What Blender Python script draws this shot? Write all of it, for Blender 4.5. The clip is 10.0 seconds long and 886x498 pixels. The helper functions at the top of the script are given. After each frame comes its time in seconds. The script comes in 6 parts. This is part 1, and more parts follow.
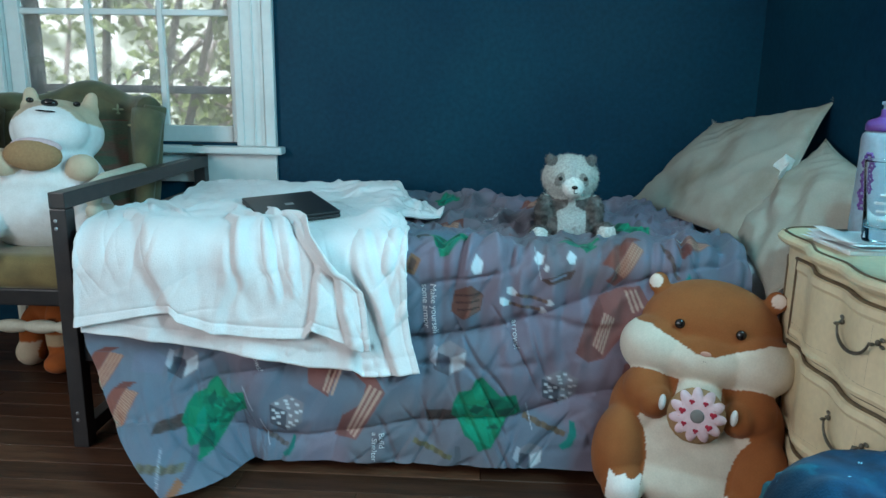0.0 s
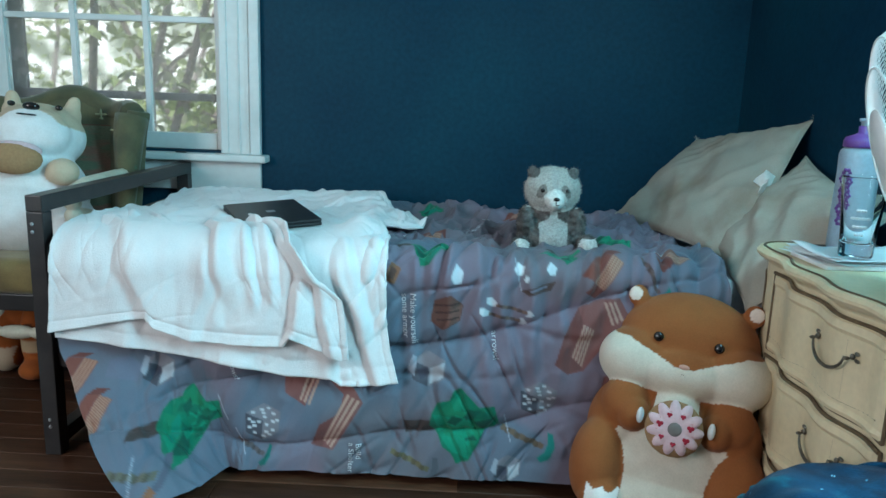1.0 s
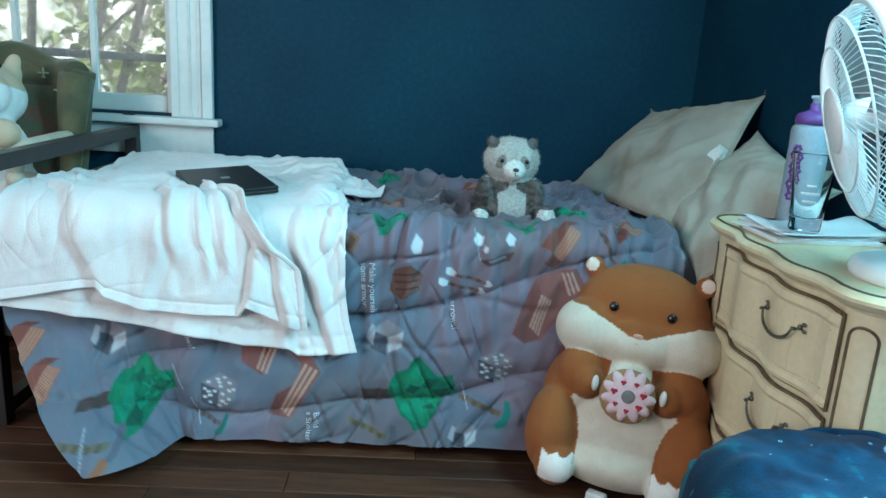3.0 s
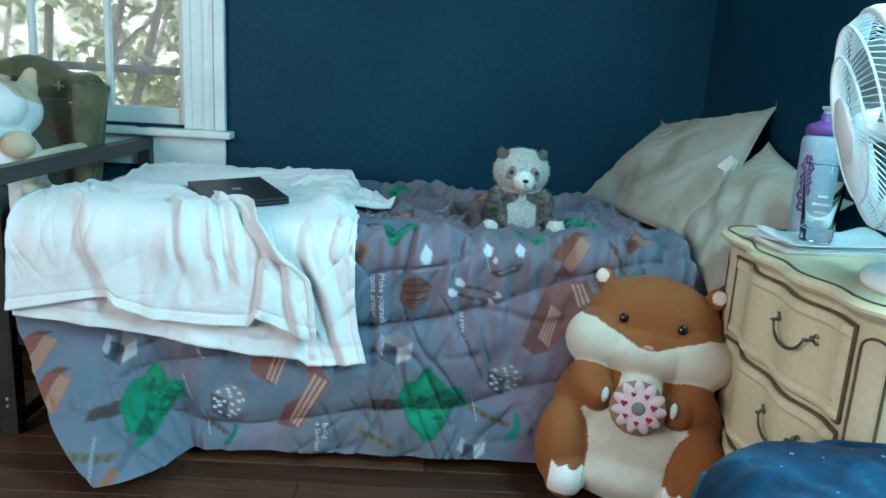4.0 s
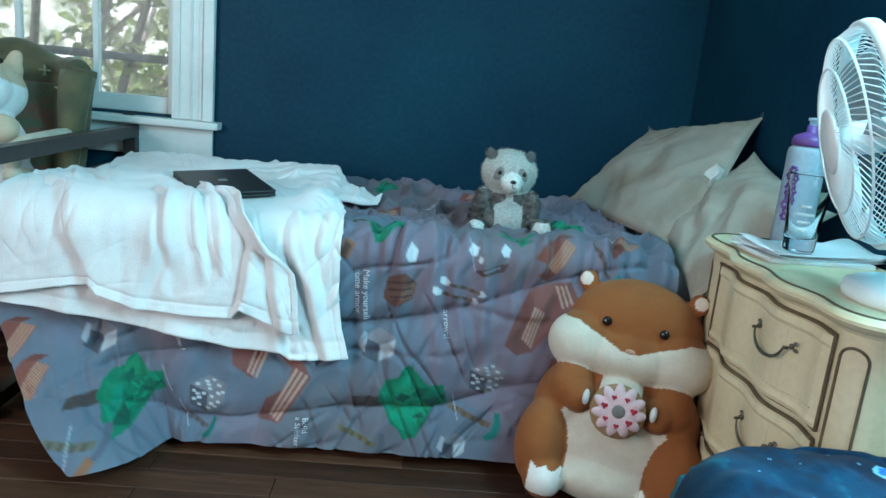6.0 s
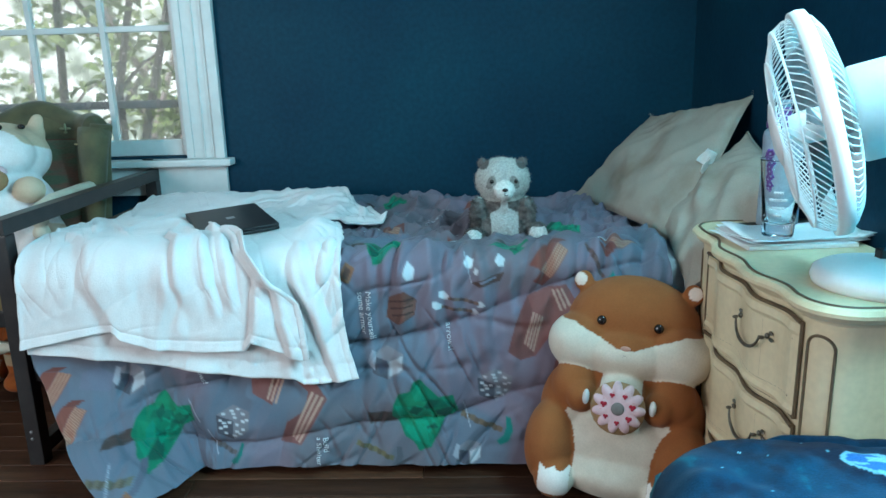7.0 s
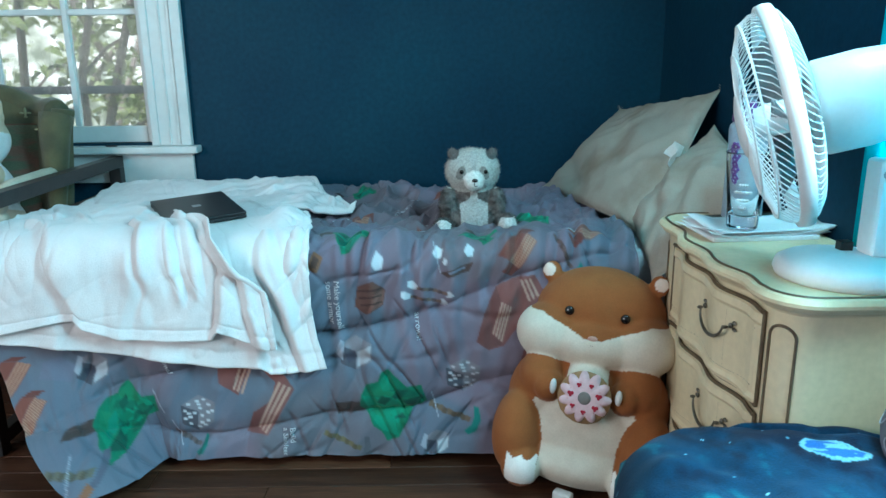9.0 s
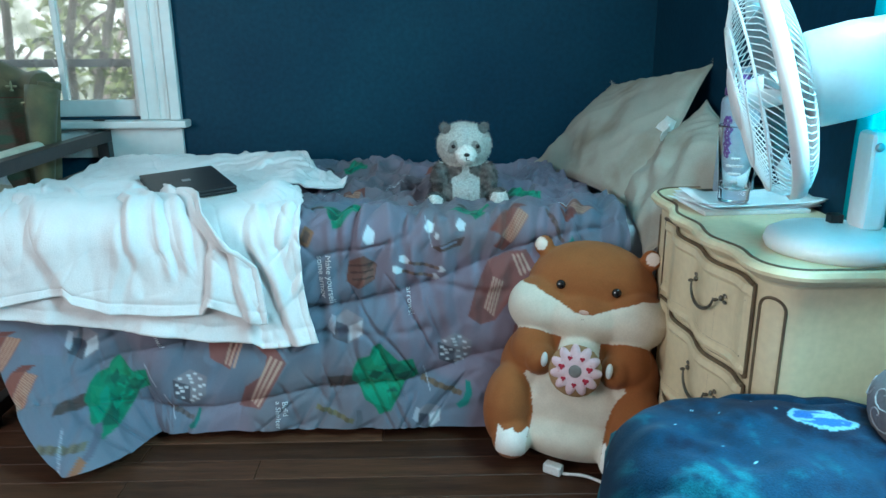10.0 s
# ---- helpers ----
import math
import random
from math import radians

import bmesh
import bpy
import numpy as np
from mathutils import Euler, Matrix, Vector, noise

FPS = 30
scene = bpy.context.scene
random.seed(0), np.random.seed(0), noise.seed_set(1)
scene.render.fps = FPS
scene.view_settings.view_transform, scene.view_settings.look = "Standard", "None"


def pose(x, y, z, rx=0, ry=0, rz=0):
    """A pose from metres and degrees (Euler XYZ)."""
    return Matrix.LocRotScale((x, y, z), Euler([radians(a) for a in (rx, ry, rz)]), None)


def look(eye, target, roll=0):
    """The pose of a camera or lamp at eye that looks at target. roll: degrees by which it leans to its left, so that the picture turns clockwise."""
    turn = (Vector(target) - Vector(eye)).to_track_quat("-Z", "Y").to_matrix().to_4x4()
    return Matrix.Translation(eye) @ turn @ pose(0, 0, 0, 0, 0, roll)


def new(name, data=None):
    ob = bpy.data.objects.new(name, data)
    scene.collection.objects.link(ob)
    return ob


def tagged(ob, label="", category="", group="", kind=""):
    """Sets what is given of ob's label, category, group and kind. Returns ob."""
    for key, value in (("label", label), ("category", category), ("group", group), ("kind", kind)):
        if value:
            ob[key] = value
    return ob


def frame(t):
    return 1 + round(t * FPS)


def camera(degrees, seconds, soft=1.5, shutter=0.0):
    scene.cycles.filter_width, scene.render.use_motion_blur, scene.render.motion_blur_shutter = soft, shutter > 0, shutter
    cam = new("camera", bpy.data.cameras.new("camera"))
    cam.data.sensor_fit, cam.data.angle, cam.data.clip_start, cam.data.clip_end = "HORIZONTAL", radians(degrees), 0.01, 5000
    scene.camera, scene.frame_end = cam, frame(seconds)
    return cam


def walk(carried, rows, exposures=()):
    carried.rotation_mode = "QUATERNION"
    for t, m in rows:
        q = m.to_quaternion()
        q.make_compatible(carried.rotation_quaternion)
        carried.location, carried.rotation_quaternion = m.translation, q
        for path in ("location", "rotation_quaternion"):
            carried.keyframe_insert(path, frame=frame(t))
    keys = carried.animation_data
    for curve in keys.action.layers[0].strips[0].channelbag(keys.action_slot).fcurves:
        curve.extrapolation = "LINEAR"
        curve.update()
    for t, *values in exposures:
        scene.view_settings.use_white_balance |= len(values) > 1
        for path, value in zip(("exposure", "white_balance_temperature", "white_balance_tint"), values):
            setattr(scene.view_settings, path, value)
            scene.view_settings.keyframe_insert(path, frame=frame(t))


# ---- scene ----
cam = camera(62.7, 10.0)
PATH = [
    (0, (-0.022, 0.046, 0.974), (-0.115, 1.993, 0.527), 0.9),
    (0.5, (-0.008, 0.052, 0.962), (-0.143, 1.991, 0.49), 0.9),
    (1, (-0.003, 0.05, 0.961), (-0.065, 2.007, 0.554), 2.0),
    (1.5, (-0.024, 0.047, 0.953), (0.037, 2.003, 0.539), 3.1),
    (2, (-0.023, 0.052, 0.955), (0.08, 1.987, 0.459), 2.8),
    (2.5, (-0.024, 0.055, 0.966), (0.068, 1.99, 0.469), 3.2),
    (4, (-0.018, 0.051, 0.961), (0.024, 1.998, 0.505), 3.3),
    (4.5, (-0.011, 0.052, 0.959), (0.017, 2.0, 0.508), 3.4),
    (5, (-0.017, 0.049, 0.955), (0.03, 1.998, 0.511), 4.1),
    (6.5, (-0.025, 0.053, 0.954), (0.065, 1.994, 0.482), 5.8),
    (6.6, (-0.025, 0.060, 0.953), (0.053, 1.993, 0.444), 5.9),
    (6.7, (0.129, 0.005, 0.993), (0.095, 1.952, 0.536), -0.3),
    (7, (0.129, 0.006, 1.035), (0.063, 1.946, 0.554), -1.6),
    (7.5, (0.144, 0.015, 1.029), (0.064, 1.942, 0.499), -0.7),
    (8, (0.13, 0.008, 1.026), (0.129, 1.94, 0.506), -0.9),
    (8.5, (0.136, 0.011, 1.027), (0.142, 1.945, 0.517), -0.7),
    (9, (0.131, 0.008, 1.028), (0.147, 1.944, 0.525), -0.6),
    (9.5, (0.137, 0.01, 1.028), (0.153, 1.945, 0.52), -0.5),
    (10, (0.13, 0.008, 1.018), (0.169, 1.927, 0.457), -0.4),
]
walk(cam, [(t, look(eye, target, roll)) for t, eye, target, roll in PATH],
     [(0, -0.08, 5950, 9), (1, -0.09, 5950, 9), (1.5, 0.08, 5950, 9), (2.5, 0.12, 5950, 9), (4, 0.08, 5950, 9), (6.5, 0.10, 5950, 9), (7, 0.04, 5850, 9), (10, 0.04, 5850, 8)])

# ---------------------------------------------------------------- world, sun, lamps
world = bpy.data.worlds.new("world")
scene.world = world
world.use_nodes = True
wn = world.node_tree
sky = wn.nodes.new("ShaderNodeTexSky")
sky.sky_type = "NISHITA"
sky.sun_disc = False
sky.sun_elevation = radians(60)
sky.sun_rotation = radians(200)
wn.nodes["Background"].inputs["Strength"].default_value = 0.12
wn.links.new(sky.outputs["Color"], wn.nodes["Background"].inputs["Color"])

sun_data = bpy.data.lights.new("sun", "SUN")
sun_data.energy, sun_data.angle, sun_data.color = 5.0, radians(0.5), (1.0, 0.95, 0.86)
sun = new("sun", sun_data)
sun.matrix_world = look((-3.4, 0.2, 10), (-1.4, 5, 1))


def window_light(name, centre, target, w, h, watts, colour):
    d = bpy.data.lights.new(name, "AREA")
    d.shape, d.size, d.size_y, d.energy, d.color = "RECTANGLE", w, h, watts, colour
    ob = new(name, d)
    ob.matrix_world = look(centre, target)
    return ob


# daylight through the side window beside the nightstand, tinted by its curtain
window_light("east_window_light", (0.995, 0.98, 1.34), (-0.7, 1.20, 0.45), 0.78, 1.06, 92, (0.46, 0.91, 1.0))
# added warm fill from an unseen, assumed opening in the west wall
window_light("west_fill_light", (-2.63, -0.90, 1.52), (0.6, 1.9, 0.7), 1.65, 1.2, 64, (1.0, 0.94, 0.88))

# ---------------------------------------------------------------- materials


def mat(name, colour, rough=0.8, second=None, scale=8.0, detail=6.0, mix=(0.35, 0.65), bump=0.0, bump_scale=120.0,
        metal=0.0, sheen=0.0, stretch=(1, 1, 1), fine=0.08, attr="", coat=0.0, spec=0.4, island=0.0):
    """A surface: two colours mixed by a broad noise, finer grain over it, a fine relief."""
    m = bpy.data.materials.new(name)
    m.use_nodes = True
    n, l = m.node_tree.nodes, m.node_tree.links
    b = n["Principled BSDF"]
    tc = n.new("ShaderNodeTexCoord")
    mp = n.new("ShaderNodeMapping")
    mp.inputs["Scale"].default_value = stretch
    l.new(tc.outputs["Object"], mp.inputs["Vector"])
    nz = n.new("ShaderNodeTexNoise")
    nz.inputs["Scale"].default_value, nz.inputs["Detail"].default_value = scale, detail
    l.new(mp.outputs["Vector"], nz.inputs["Vector"])
    rp = n.new("ShaderNodeMapRange")
    rp.inputs["From Min"].default_value, rp.inputs["From Max"].default_value = mix
    l.new(nz.outputs["Fac"], rp.inputs["Value"])
    mx = n.new("ShaderNodeMix")
    mx.data_type = "RGBA"
    l.new(rp.outputs["Result"], mx.inputs["Factor"])
    sec = second or tuple(c * 0.8 for c in colour)
    mx.inputs["A"].default_value, mx.inputs["B"].default_value = (*colour, 1), (*sec, 1)
    if attr:
        at = n.new("ShaderNodeAttribute")
        at.attribute_name = attr
        sh = n.new("ShaderNodeMix")
        sh.data_type, sh.blend_type = "RGBA", "MULTIPLY"
        sh.inputs["Factor"].default_value = 1.0
        l.new(at.outputs["Color"], sh.inputs["A"])
        l.new(mx.outputs["Result"], sh.inputs["B"])
        colour_out = sh.outputs["Result"]
    else:
        colour_out = mx.outputs["Result"]
    n2 = n.new("ShaderNodeTexNoise")
    n2.inputs["Scale"].default_value, n2.inputs["Detail"].default_value = bump_scale, 4.0
    l.new(mp.outputs["Vector"], n2.inputs["Vector"])
    hs = n.new("ShaderNodeHueSaturation")
    vr = n.new("ShaderNodeMapRange")
    vr.inputs["From Min"].default_value, vr.inputs["From Max"].default_value = 0.3, 0.7
    vr.inputs["To Min"].default_value, vr.inputs["To Max"].default_value = 1 - fine, 1 + fine
    l.new(n2.outputs["Fac"], vr.inputs["Value"])
    val = vr.outputs["Result"]
    if island:
        oi = n.new("ShaderNodeObjectInfo")
        ir = n.new("ShaderNodeMapRange")
        ir.inputs["To Min"].default_value, ir.inputs["To Max"].default_value = 1 - island, 1 + island
        l.new(oi.outputs["Random"], ir.inputs["Value"])
        mu = n.new("ShaderNodeMath")
        mu.operation = "MULTIPLY"
        l.new(val, mu.inputs[0])
        l.new(ir.outputs["Result"], mu.inputs[1])
        val = mu.outputs["Value"]
    l.new(val, hs.inputs["Value"])
    l.new(colour_out, hs.inputs["Color"])
    l.new(hs.outputs["Color"], b.inputs["Base Color"])
    b.inputs["Roughness"].default_value, b.inputs["Metallic"].default_value = rough, metal
    b.inputs["Sheen Weight"].default_value, b.inputs["Coat Weight"].default_value = sheen, coat
    b.inputs["Specular IOR Level"].default_value = spec
    if bump:
        bp = n.new("ShaderNodeBump")
        bp.inputs["Strength"].default_value, bp.inputs["Distance"].default_value = bump, 0.004
        l.new(n2.outputs["Fac"], bp.inputs["Height"])
        l.new(bp.outputs["Normal"], b.inputs["Normal"])
    return m


def glass_mat(name, tint, rough=0.0, ior=1.45):
    m = bpy.data.materials.new(name)
    m.use_nodes = True
    b = m.node_tree.nodes["Principled BSDF"]
    b.inputs["Base Color"].default_value, b.inputs["Roughness"].default_value = (*tint, 1), rough
    b.inputs["Transmission Weight"].default_value, b.inputs["IOR"].default_value = 1.0, ior
    return m


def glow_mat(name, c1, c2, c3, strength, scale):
    """A far, blurred thicket seen out of the window: its daylight is put in as emission."""
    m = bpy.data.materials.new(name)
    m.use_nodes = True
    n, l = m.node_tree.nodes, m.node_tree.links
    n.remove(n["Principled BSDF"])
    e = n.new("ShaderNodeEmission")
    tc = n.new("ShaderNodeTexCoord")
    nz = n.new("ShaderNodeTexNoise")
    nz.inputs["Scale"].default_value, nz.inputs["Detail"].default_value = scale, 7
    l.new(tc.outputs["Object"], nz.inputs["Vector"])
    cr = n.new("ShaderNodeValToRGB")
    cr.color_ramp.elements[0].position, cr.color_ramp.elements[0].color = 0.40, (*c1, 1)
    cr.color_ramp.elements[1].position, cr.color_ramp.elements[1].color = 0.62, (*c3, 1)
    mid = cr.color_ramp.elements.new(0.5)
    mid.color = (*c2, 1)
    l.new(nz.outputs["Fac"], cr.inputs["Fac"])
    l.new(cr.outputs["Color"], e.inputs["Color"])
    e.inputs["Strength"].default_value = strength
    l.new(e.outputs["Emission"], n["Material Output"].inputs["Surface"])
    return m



def see_through(m, amount):
    """Lets a thin cloth glow with the light behind it."""
    n, l = m.node_tree.nodes, m.node_tree.links
    b = n["Principled BSDF"]
    t = n.new("ShaderNodeBsdfTranslucent")
    l.new(b.inputs["Base Color"].links[0].from_socket, t.inputs["Color"])
    x = n.new("ShaderNodeMixShader")
    x.inputs["Fac"].default_value = amount
    l.new(b.outputs["BSDF"], x.inputs[1])
    l.new(t.outputs["BSDF"], x.inputs[2])
    l.new(x.outputs["Shader"], n["Material Output"].inputs["Surface"])
    return m


# for the unseen walls only: kept pale so they bounce fill light
FILL_WALL = mat("pale_fill_wall", (0.66, 0.67, 0.66), 0.85, (0.58, 0.59, 0.58), 2, bump=0.1)
NAVY = mat("navy_wall_paint", (0.0037, 0.026, 0.054), 0.55, (0.0082, 0.052, 0.084), 1.3, 9, (0.34, 0.72), 0.12, 60, spec=0.14, fine=0.12)
CEIL = mat("ceiling_paint", (0.75, 0.76, 0.76), 0.9, (0.68, 0.69, 0.70), 2, bump=0.1)
WHITE_WOOD = mat("white_gloss_paint", (0.76, 0.78, 0.77), 0.35, (0.66, 0.69, 0.68), 5, 7, bump=0.08, bump_scale=40, fine=0.04)
PLANK = mat("dark_floorboard", (0.088, 0.036, 0.019), 0.42, (0.045, 0.018, 0.010), 5, 8, stretch=(0.6, 9, 9), bump=0.2, bump_scale=30, fine=0.3, island=0.35, spec=0.28)
GAP = mat("floor_gap", (0.012, 0.007, 0.005), 0.9)
METAL = mat("black_metal", (0.018, 0.017, 0.019), 0.38, (0.030, 0.026, 0.026), 20, bump=0.05, bump_scale=200, spec=0.5, fine=0.15)
RAILWOOD = mat("brown_wood_rail", (0.055, 0.028, 0.020), 0.5, (0.032, 0.018, 0.014), 6, stretch=(8, 0.7, 8), bump=0.1, bump_scale=40)
SHEET = mat("mattress_ticking", (0.55, 0.56, 0.60), 0.85)
COMFORTER = mat("printed_cotton", (1.0, 1.0, 1.0), 0.78, (0.90, 0.89, 0.93), 7, 6, bump=0.25, bump_scale=420, attr="print", fine=0.05, sheen=0.1, spec=0.25)
LETTER = mat("white_print", (0.68, 0.70, 0.74), 0.8, fine=0.05)
FLEECE = mat("white_fleece", (0.77, 0.742, 0.742), 0.95, (0.70, 0.67, 0.675), 9, 6, bump=0.35, bump_scale=330, sheen=0.4, spec=0.1, fine=0.04)
PILLOW = mat("ivory_pillowcase", (0.39, 0.352, 0.296), 0.9, (0.265, 0.21, 0.162), 7, 8, (0.48, 0.78), 0.25, 260, spec=0.15, fine=0.05)
TAG = mat("pillow_tag", (0.78, 0.76, 0.72), 0.8)
LAPTOP = mat("black_laptop_plastic", (0.012, 0.012, 0.014), 0.42, (0.018, 0.018, 0.02), 30, bump=0.06, bump_scale=700, spec=0.5)
SILVER = mat("dull_silver", (0.45, 0.46, 0.48), 0.4, metal=0.6)
PLUSH = mat("plush_pile", (1.0, 1.0, 1.0), 0.95, (0.92, 0.91, 0.90), 26, 6, bump=0.16, bump_scale=260, sheen=0.08, attr="pile", spec=0.08, fine=0.05)
SHAG = mat("shaggy_pile", (1.0, 1.0, 1.0), 0.95, (0.90, 0.885, 0.87), 90, 7, bump=0.6, bump_scale=190, sheen=0.1, attr="pile", spec=0.08, fine=0.2)
CREAM = mat("antique_cream_paint", (0.74, 0.61, 0.40), 0.42, (0.65, 0.52, 0.325), 4, 8, bump=0.10, bump_scale=70, fine=0.05, spec=0.45)
GILT = mat("brown_glaze_line", (0.10, 0.065, 0.038), 0.5, (0.16, 0.11, 0.06), 30)
BRASS = mat("aged_pewter_pull", (0.22, 0.20, 0.17), 0.42, (0.13, 0.115, 0.09), 60, metal=0.75, bump=0.2, bump_scale=200)
FAN_WHITE = mat("white_fan_plastic", (0.82, 0.83, 0.83), 0.32, (0.76, 0.77, 0.77), 10, spec=0.5, fine=0.02)
FAN_BLADE = mat("grey_fan_blade", (0.30, 0.31, 0.32), 0.35, (0.26, 0.27, 0.28), 10)
BLACK = mat("black_plastic", (0.012, 0.012, 0.014), 0.35)
GALAXY = mat("galaxy_plush_print", (1.0, 1.0, 1.0), 0.85, (0.75, 0.8, 0.85), 14, 7, bump=0.3, bump_scale=300, sheen=0.04, attr="print", spec=0.12, fine=0.22)
TEAL = mat("dark_teal_fabric", (0.012, 0.07, 0.095), 0.85, (0.02, 0.10, 0.13), 18, bump=0.3)
SCROLL = mat("grey_brocade", (0.13, 0.125, 0.14), 0.8, (0.10, 0.095, 0.11), 20, bump=0.3)
SCROLL_LINE = mat("brocade_line", (0.32, 0.32, 0.34), 0.8)
CURTAIN = see_through(mat("turquoise_curtain", (0.02, 0.58, 0.64), 0.8, (0.015, 0.50, 0.57), 6, bump=0.2, bump_scale=300), 0.6)
PAPER = mat("white_paper", (0.80, 0.82, 0.83), 0.8, fine=0.03)
COVER = mat("green_black_cover", (0.035, 0.05, 0.045), 0.5, (0.10, 0.22, 0.15), 14, 2, (0.48, 0.54))
BOTTLE = see_through(mat("milky_bottle_plastic", (0.50, 0.57, 0.64), 0.35, (0.45, 0.52, 0.60), 8, spec=0.5), 0.4)
PURPLE = mat("purple_cap_plastic", (0.16, 0.06, 0.25), 0.35, (0.13, 0.05, 0.20), 12)
DRINK_GLASS = glass_mat("clear_drinking_glass", (0.98, 0.99, 0.99), ior=1.28)
PANE = glass_mat("hazy_window_pane", (0.97, 0.99, 0.99), rough=0.08, ior=1.12)
# a patchy translucent veil in the panes puts bright haze over the view
pn, pl = PANE.node_tree.nodes, PANE.node_tree.links
haze, haze_mix, blotch = pn.new("ShaderNodeBsdfTranslucent"), pn.new("ShaderNodeMixShader"), pn.new("ShaderNodeTexNoise")
blotch.inputs["Scale"].default_value = 5.0
spread = pn.new("ShaderNodeMapRange")
spread.inputs["To Min"].default_value, spread.inputs["To Max"].default_value = 0.10, 0.42
pl.new(blotch.outputs["Fac"], spread.inputs["Value"])
pl.new(spread.outputs["Result"], haze_mix.inputs["Fac"])
pl.new(pn["Principled BSDF"].outputs["BSDF"], haze_mix.inputs[1])
pl.new(haze.outputs["BSDF"], haze_mix.inputs[2])
pl.new(haze_mix.outputs["Shader"], pn["Material Output"].inputs["Surface"])
CHAIR_GREEN = mat("olive_damask", (0.125, 0.115, 0.055), 0.75, (0.075, 0.075, 0.04), 14, 7, bump=0.3, bump_scale=240, sheen=0.3)
CHAIR_SEAT = mat("mustard_damask", (0.26, 0.20, 0.075), 0.7, (0.17, 0.125, 0.05), 12, 7, bump=0.3, bump_scale=240, sheen=0.3)
CHAIR_LINE = mat("chair_motif_gold", (0.34, 0.33, 0.20), 0.75)
CHAIR_TAPESTRY = mat("tapestry_wave", (0.125, 0.145, 0.095), 0.8, (0.22, 0.115, 0.085), 13, 3, (0.47, 0.60), 0.3, 240, stretch=(0.5, 1, 2.6), fine=0.2)
SPINDLE = mat("ivory_turned_wood", (0.66, 0.62, 0.50), 0.45, (0.56, 0.51, 0.40), 10, fine=0.06)
LEAF = see_through(mat("shrub_leaf", (0.42, 0.54, 0.22), 0.45, (0.62, 0.70, 0.38), 3, fine=0.25), 0.35)
BARK = mat("grey_bark", (0.46, 0.38, 0.36), 0.9, (0.32, 0.27, 0.26), 12, stretch=(4, 4, 1), bump=0.5, bump_scale=40)
SOIL = mat("leaf_litter", (0.14, 0.12, 0.07), 0.95, (0.08, 0.09, 0.04), 3, bump=0.5, bump_scale=20)
STORM = mat("grey_storm_frame", (0.10, 0.105, 0.115), 0.5)
CORD = mat("white_cord_plastic", (0.74, 0.74, 0.73), 0.4)
HEDGE = glow_mat("far_thicket_glow", (0.20, 0.23, 0.17), (0.48, 0.52, 0.42), (1.0, 0.99, 0.97), 2.7, 2.2)

# ---------------------------------------------------------------- mesh helpers


def part(name, bm, material, parent=None, label="", smooth=False):
    me = bpy.data.meshes.new(name)
    bm.to_mesh(me)
    bm.free()
    me.materials.append(material)
    if smooth:
        me.polygons.foreach_set("use_smooth", [True] * len(me.polygons))
    ob = new(name, me)
    if parent is not None:
        ob.parent = parent
    if label:
        ob["label"] = label
    return ob


def thing(name, label, category, group="", kind="", at=None):
    e = new(name)
    if at is not None:
        e.matrix_world = at
    return tagged(e, label, category, group, kind)


def box(bm, lo, hi, bevel=0.0, seg=2, m=None):
    """A bevelled box from corner lo to corner hi."""
    c = [(a + b) / 2 for a, b in zip(lo, hi)]
    s = [max(b - a, 1e-4) for a, b in zip(lo, hi)]
    mm = Matrix.Translation(c) @ Matrix.Diagonal((*s, 1))
    if m is not None:
        mm = m @ mm
    r = bmesh.ops.create_cube(bm, size=1.0, matrix=mm)
    if bevel:
        es = list({e for v in r["verts"] for e in v.link_edges})
        bmesh.ops.bevel(bm, geom=es, offset=bevel, segments=seg, profile=0.6, affect="EDGES")
    return bm


def boxes(*specs, bevel=0.003):
    bm = bmesh.new()
    for lo, hi in specs:
        box(bm, lo, hi, bevel)
    return bm


def lathe(profile, seg=32, m=None, bm=None, closed=False):
    """A turned body from (radius, height) pairs."""
    bm = bm or bmesh.new()
    rings = []
    for r, z in profile:
        ring = []
        for i in range(seg):
            a = 2 * math.pi * i / seg
            v = Vector((r * math.cos(a), r * math.sin(a), z))
            ring.append(bm.verts.new(m @ v if m is not None else v))
        rings.append(ring)
    for a, b in zip(rings, rings[1:]):
        for i in range(seg):
            j = (i + 1) % seg
            bm.faces.new((a[i], a[j], b[j], b[i]))
    if closed:
        bm.faces.new(rings[0][::-1])
        bm.faces.new(rings[-1])
    return bm


def tube(points, radius, seg=8, bm=None, closed=False):
    """A round bar along a line of points; radius may be a number or one per point."""
    bm = bm or bmesh.new()
    pts = [Vector(p) for p in points]
    n = len(pts)
    rad = radius if hasattr(radius, "__len__") else [radius] * n
    rings, up = [], None
    for i, p in enumerate(pts):
        if closed:
            d = (pts[(i + 1) % n] - pts[i - 1]).normalized()
        else:
            d = (pts[min(i + 1, n - 1)] - pts[max(i - 1, 0)]).normalized()
        if up is None:
            up = d.orthogonal().normalized()
        up = (up - d * up.dot(d)).normalized()
        side = d.cross(up)
        rings.append([bm.verts.new(p + rad[i] * (math.cos(2 * math.pi * k / seg) * up + math.sin(2 * math.pi * k / seg) * side)) for k in range(seg)])
    pairs = list(zip(rings, rings[1:])) + ([(rings[-1], rings[0])] if closed else [])
    for a, b in pairs:
        for k in range(seg):
            j = (k + 1) % seg
            bm.faces.new((a[k], a[j], b[j], b[k]))
    if not closed:
        bm.faces.new(rings[0][::-1])
        bm.faces.new(rings[-1])
    return bm


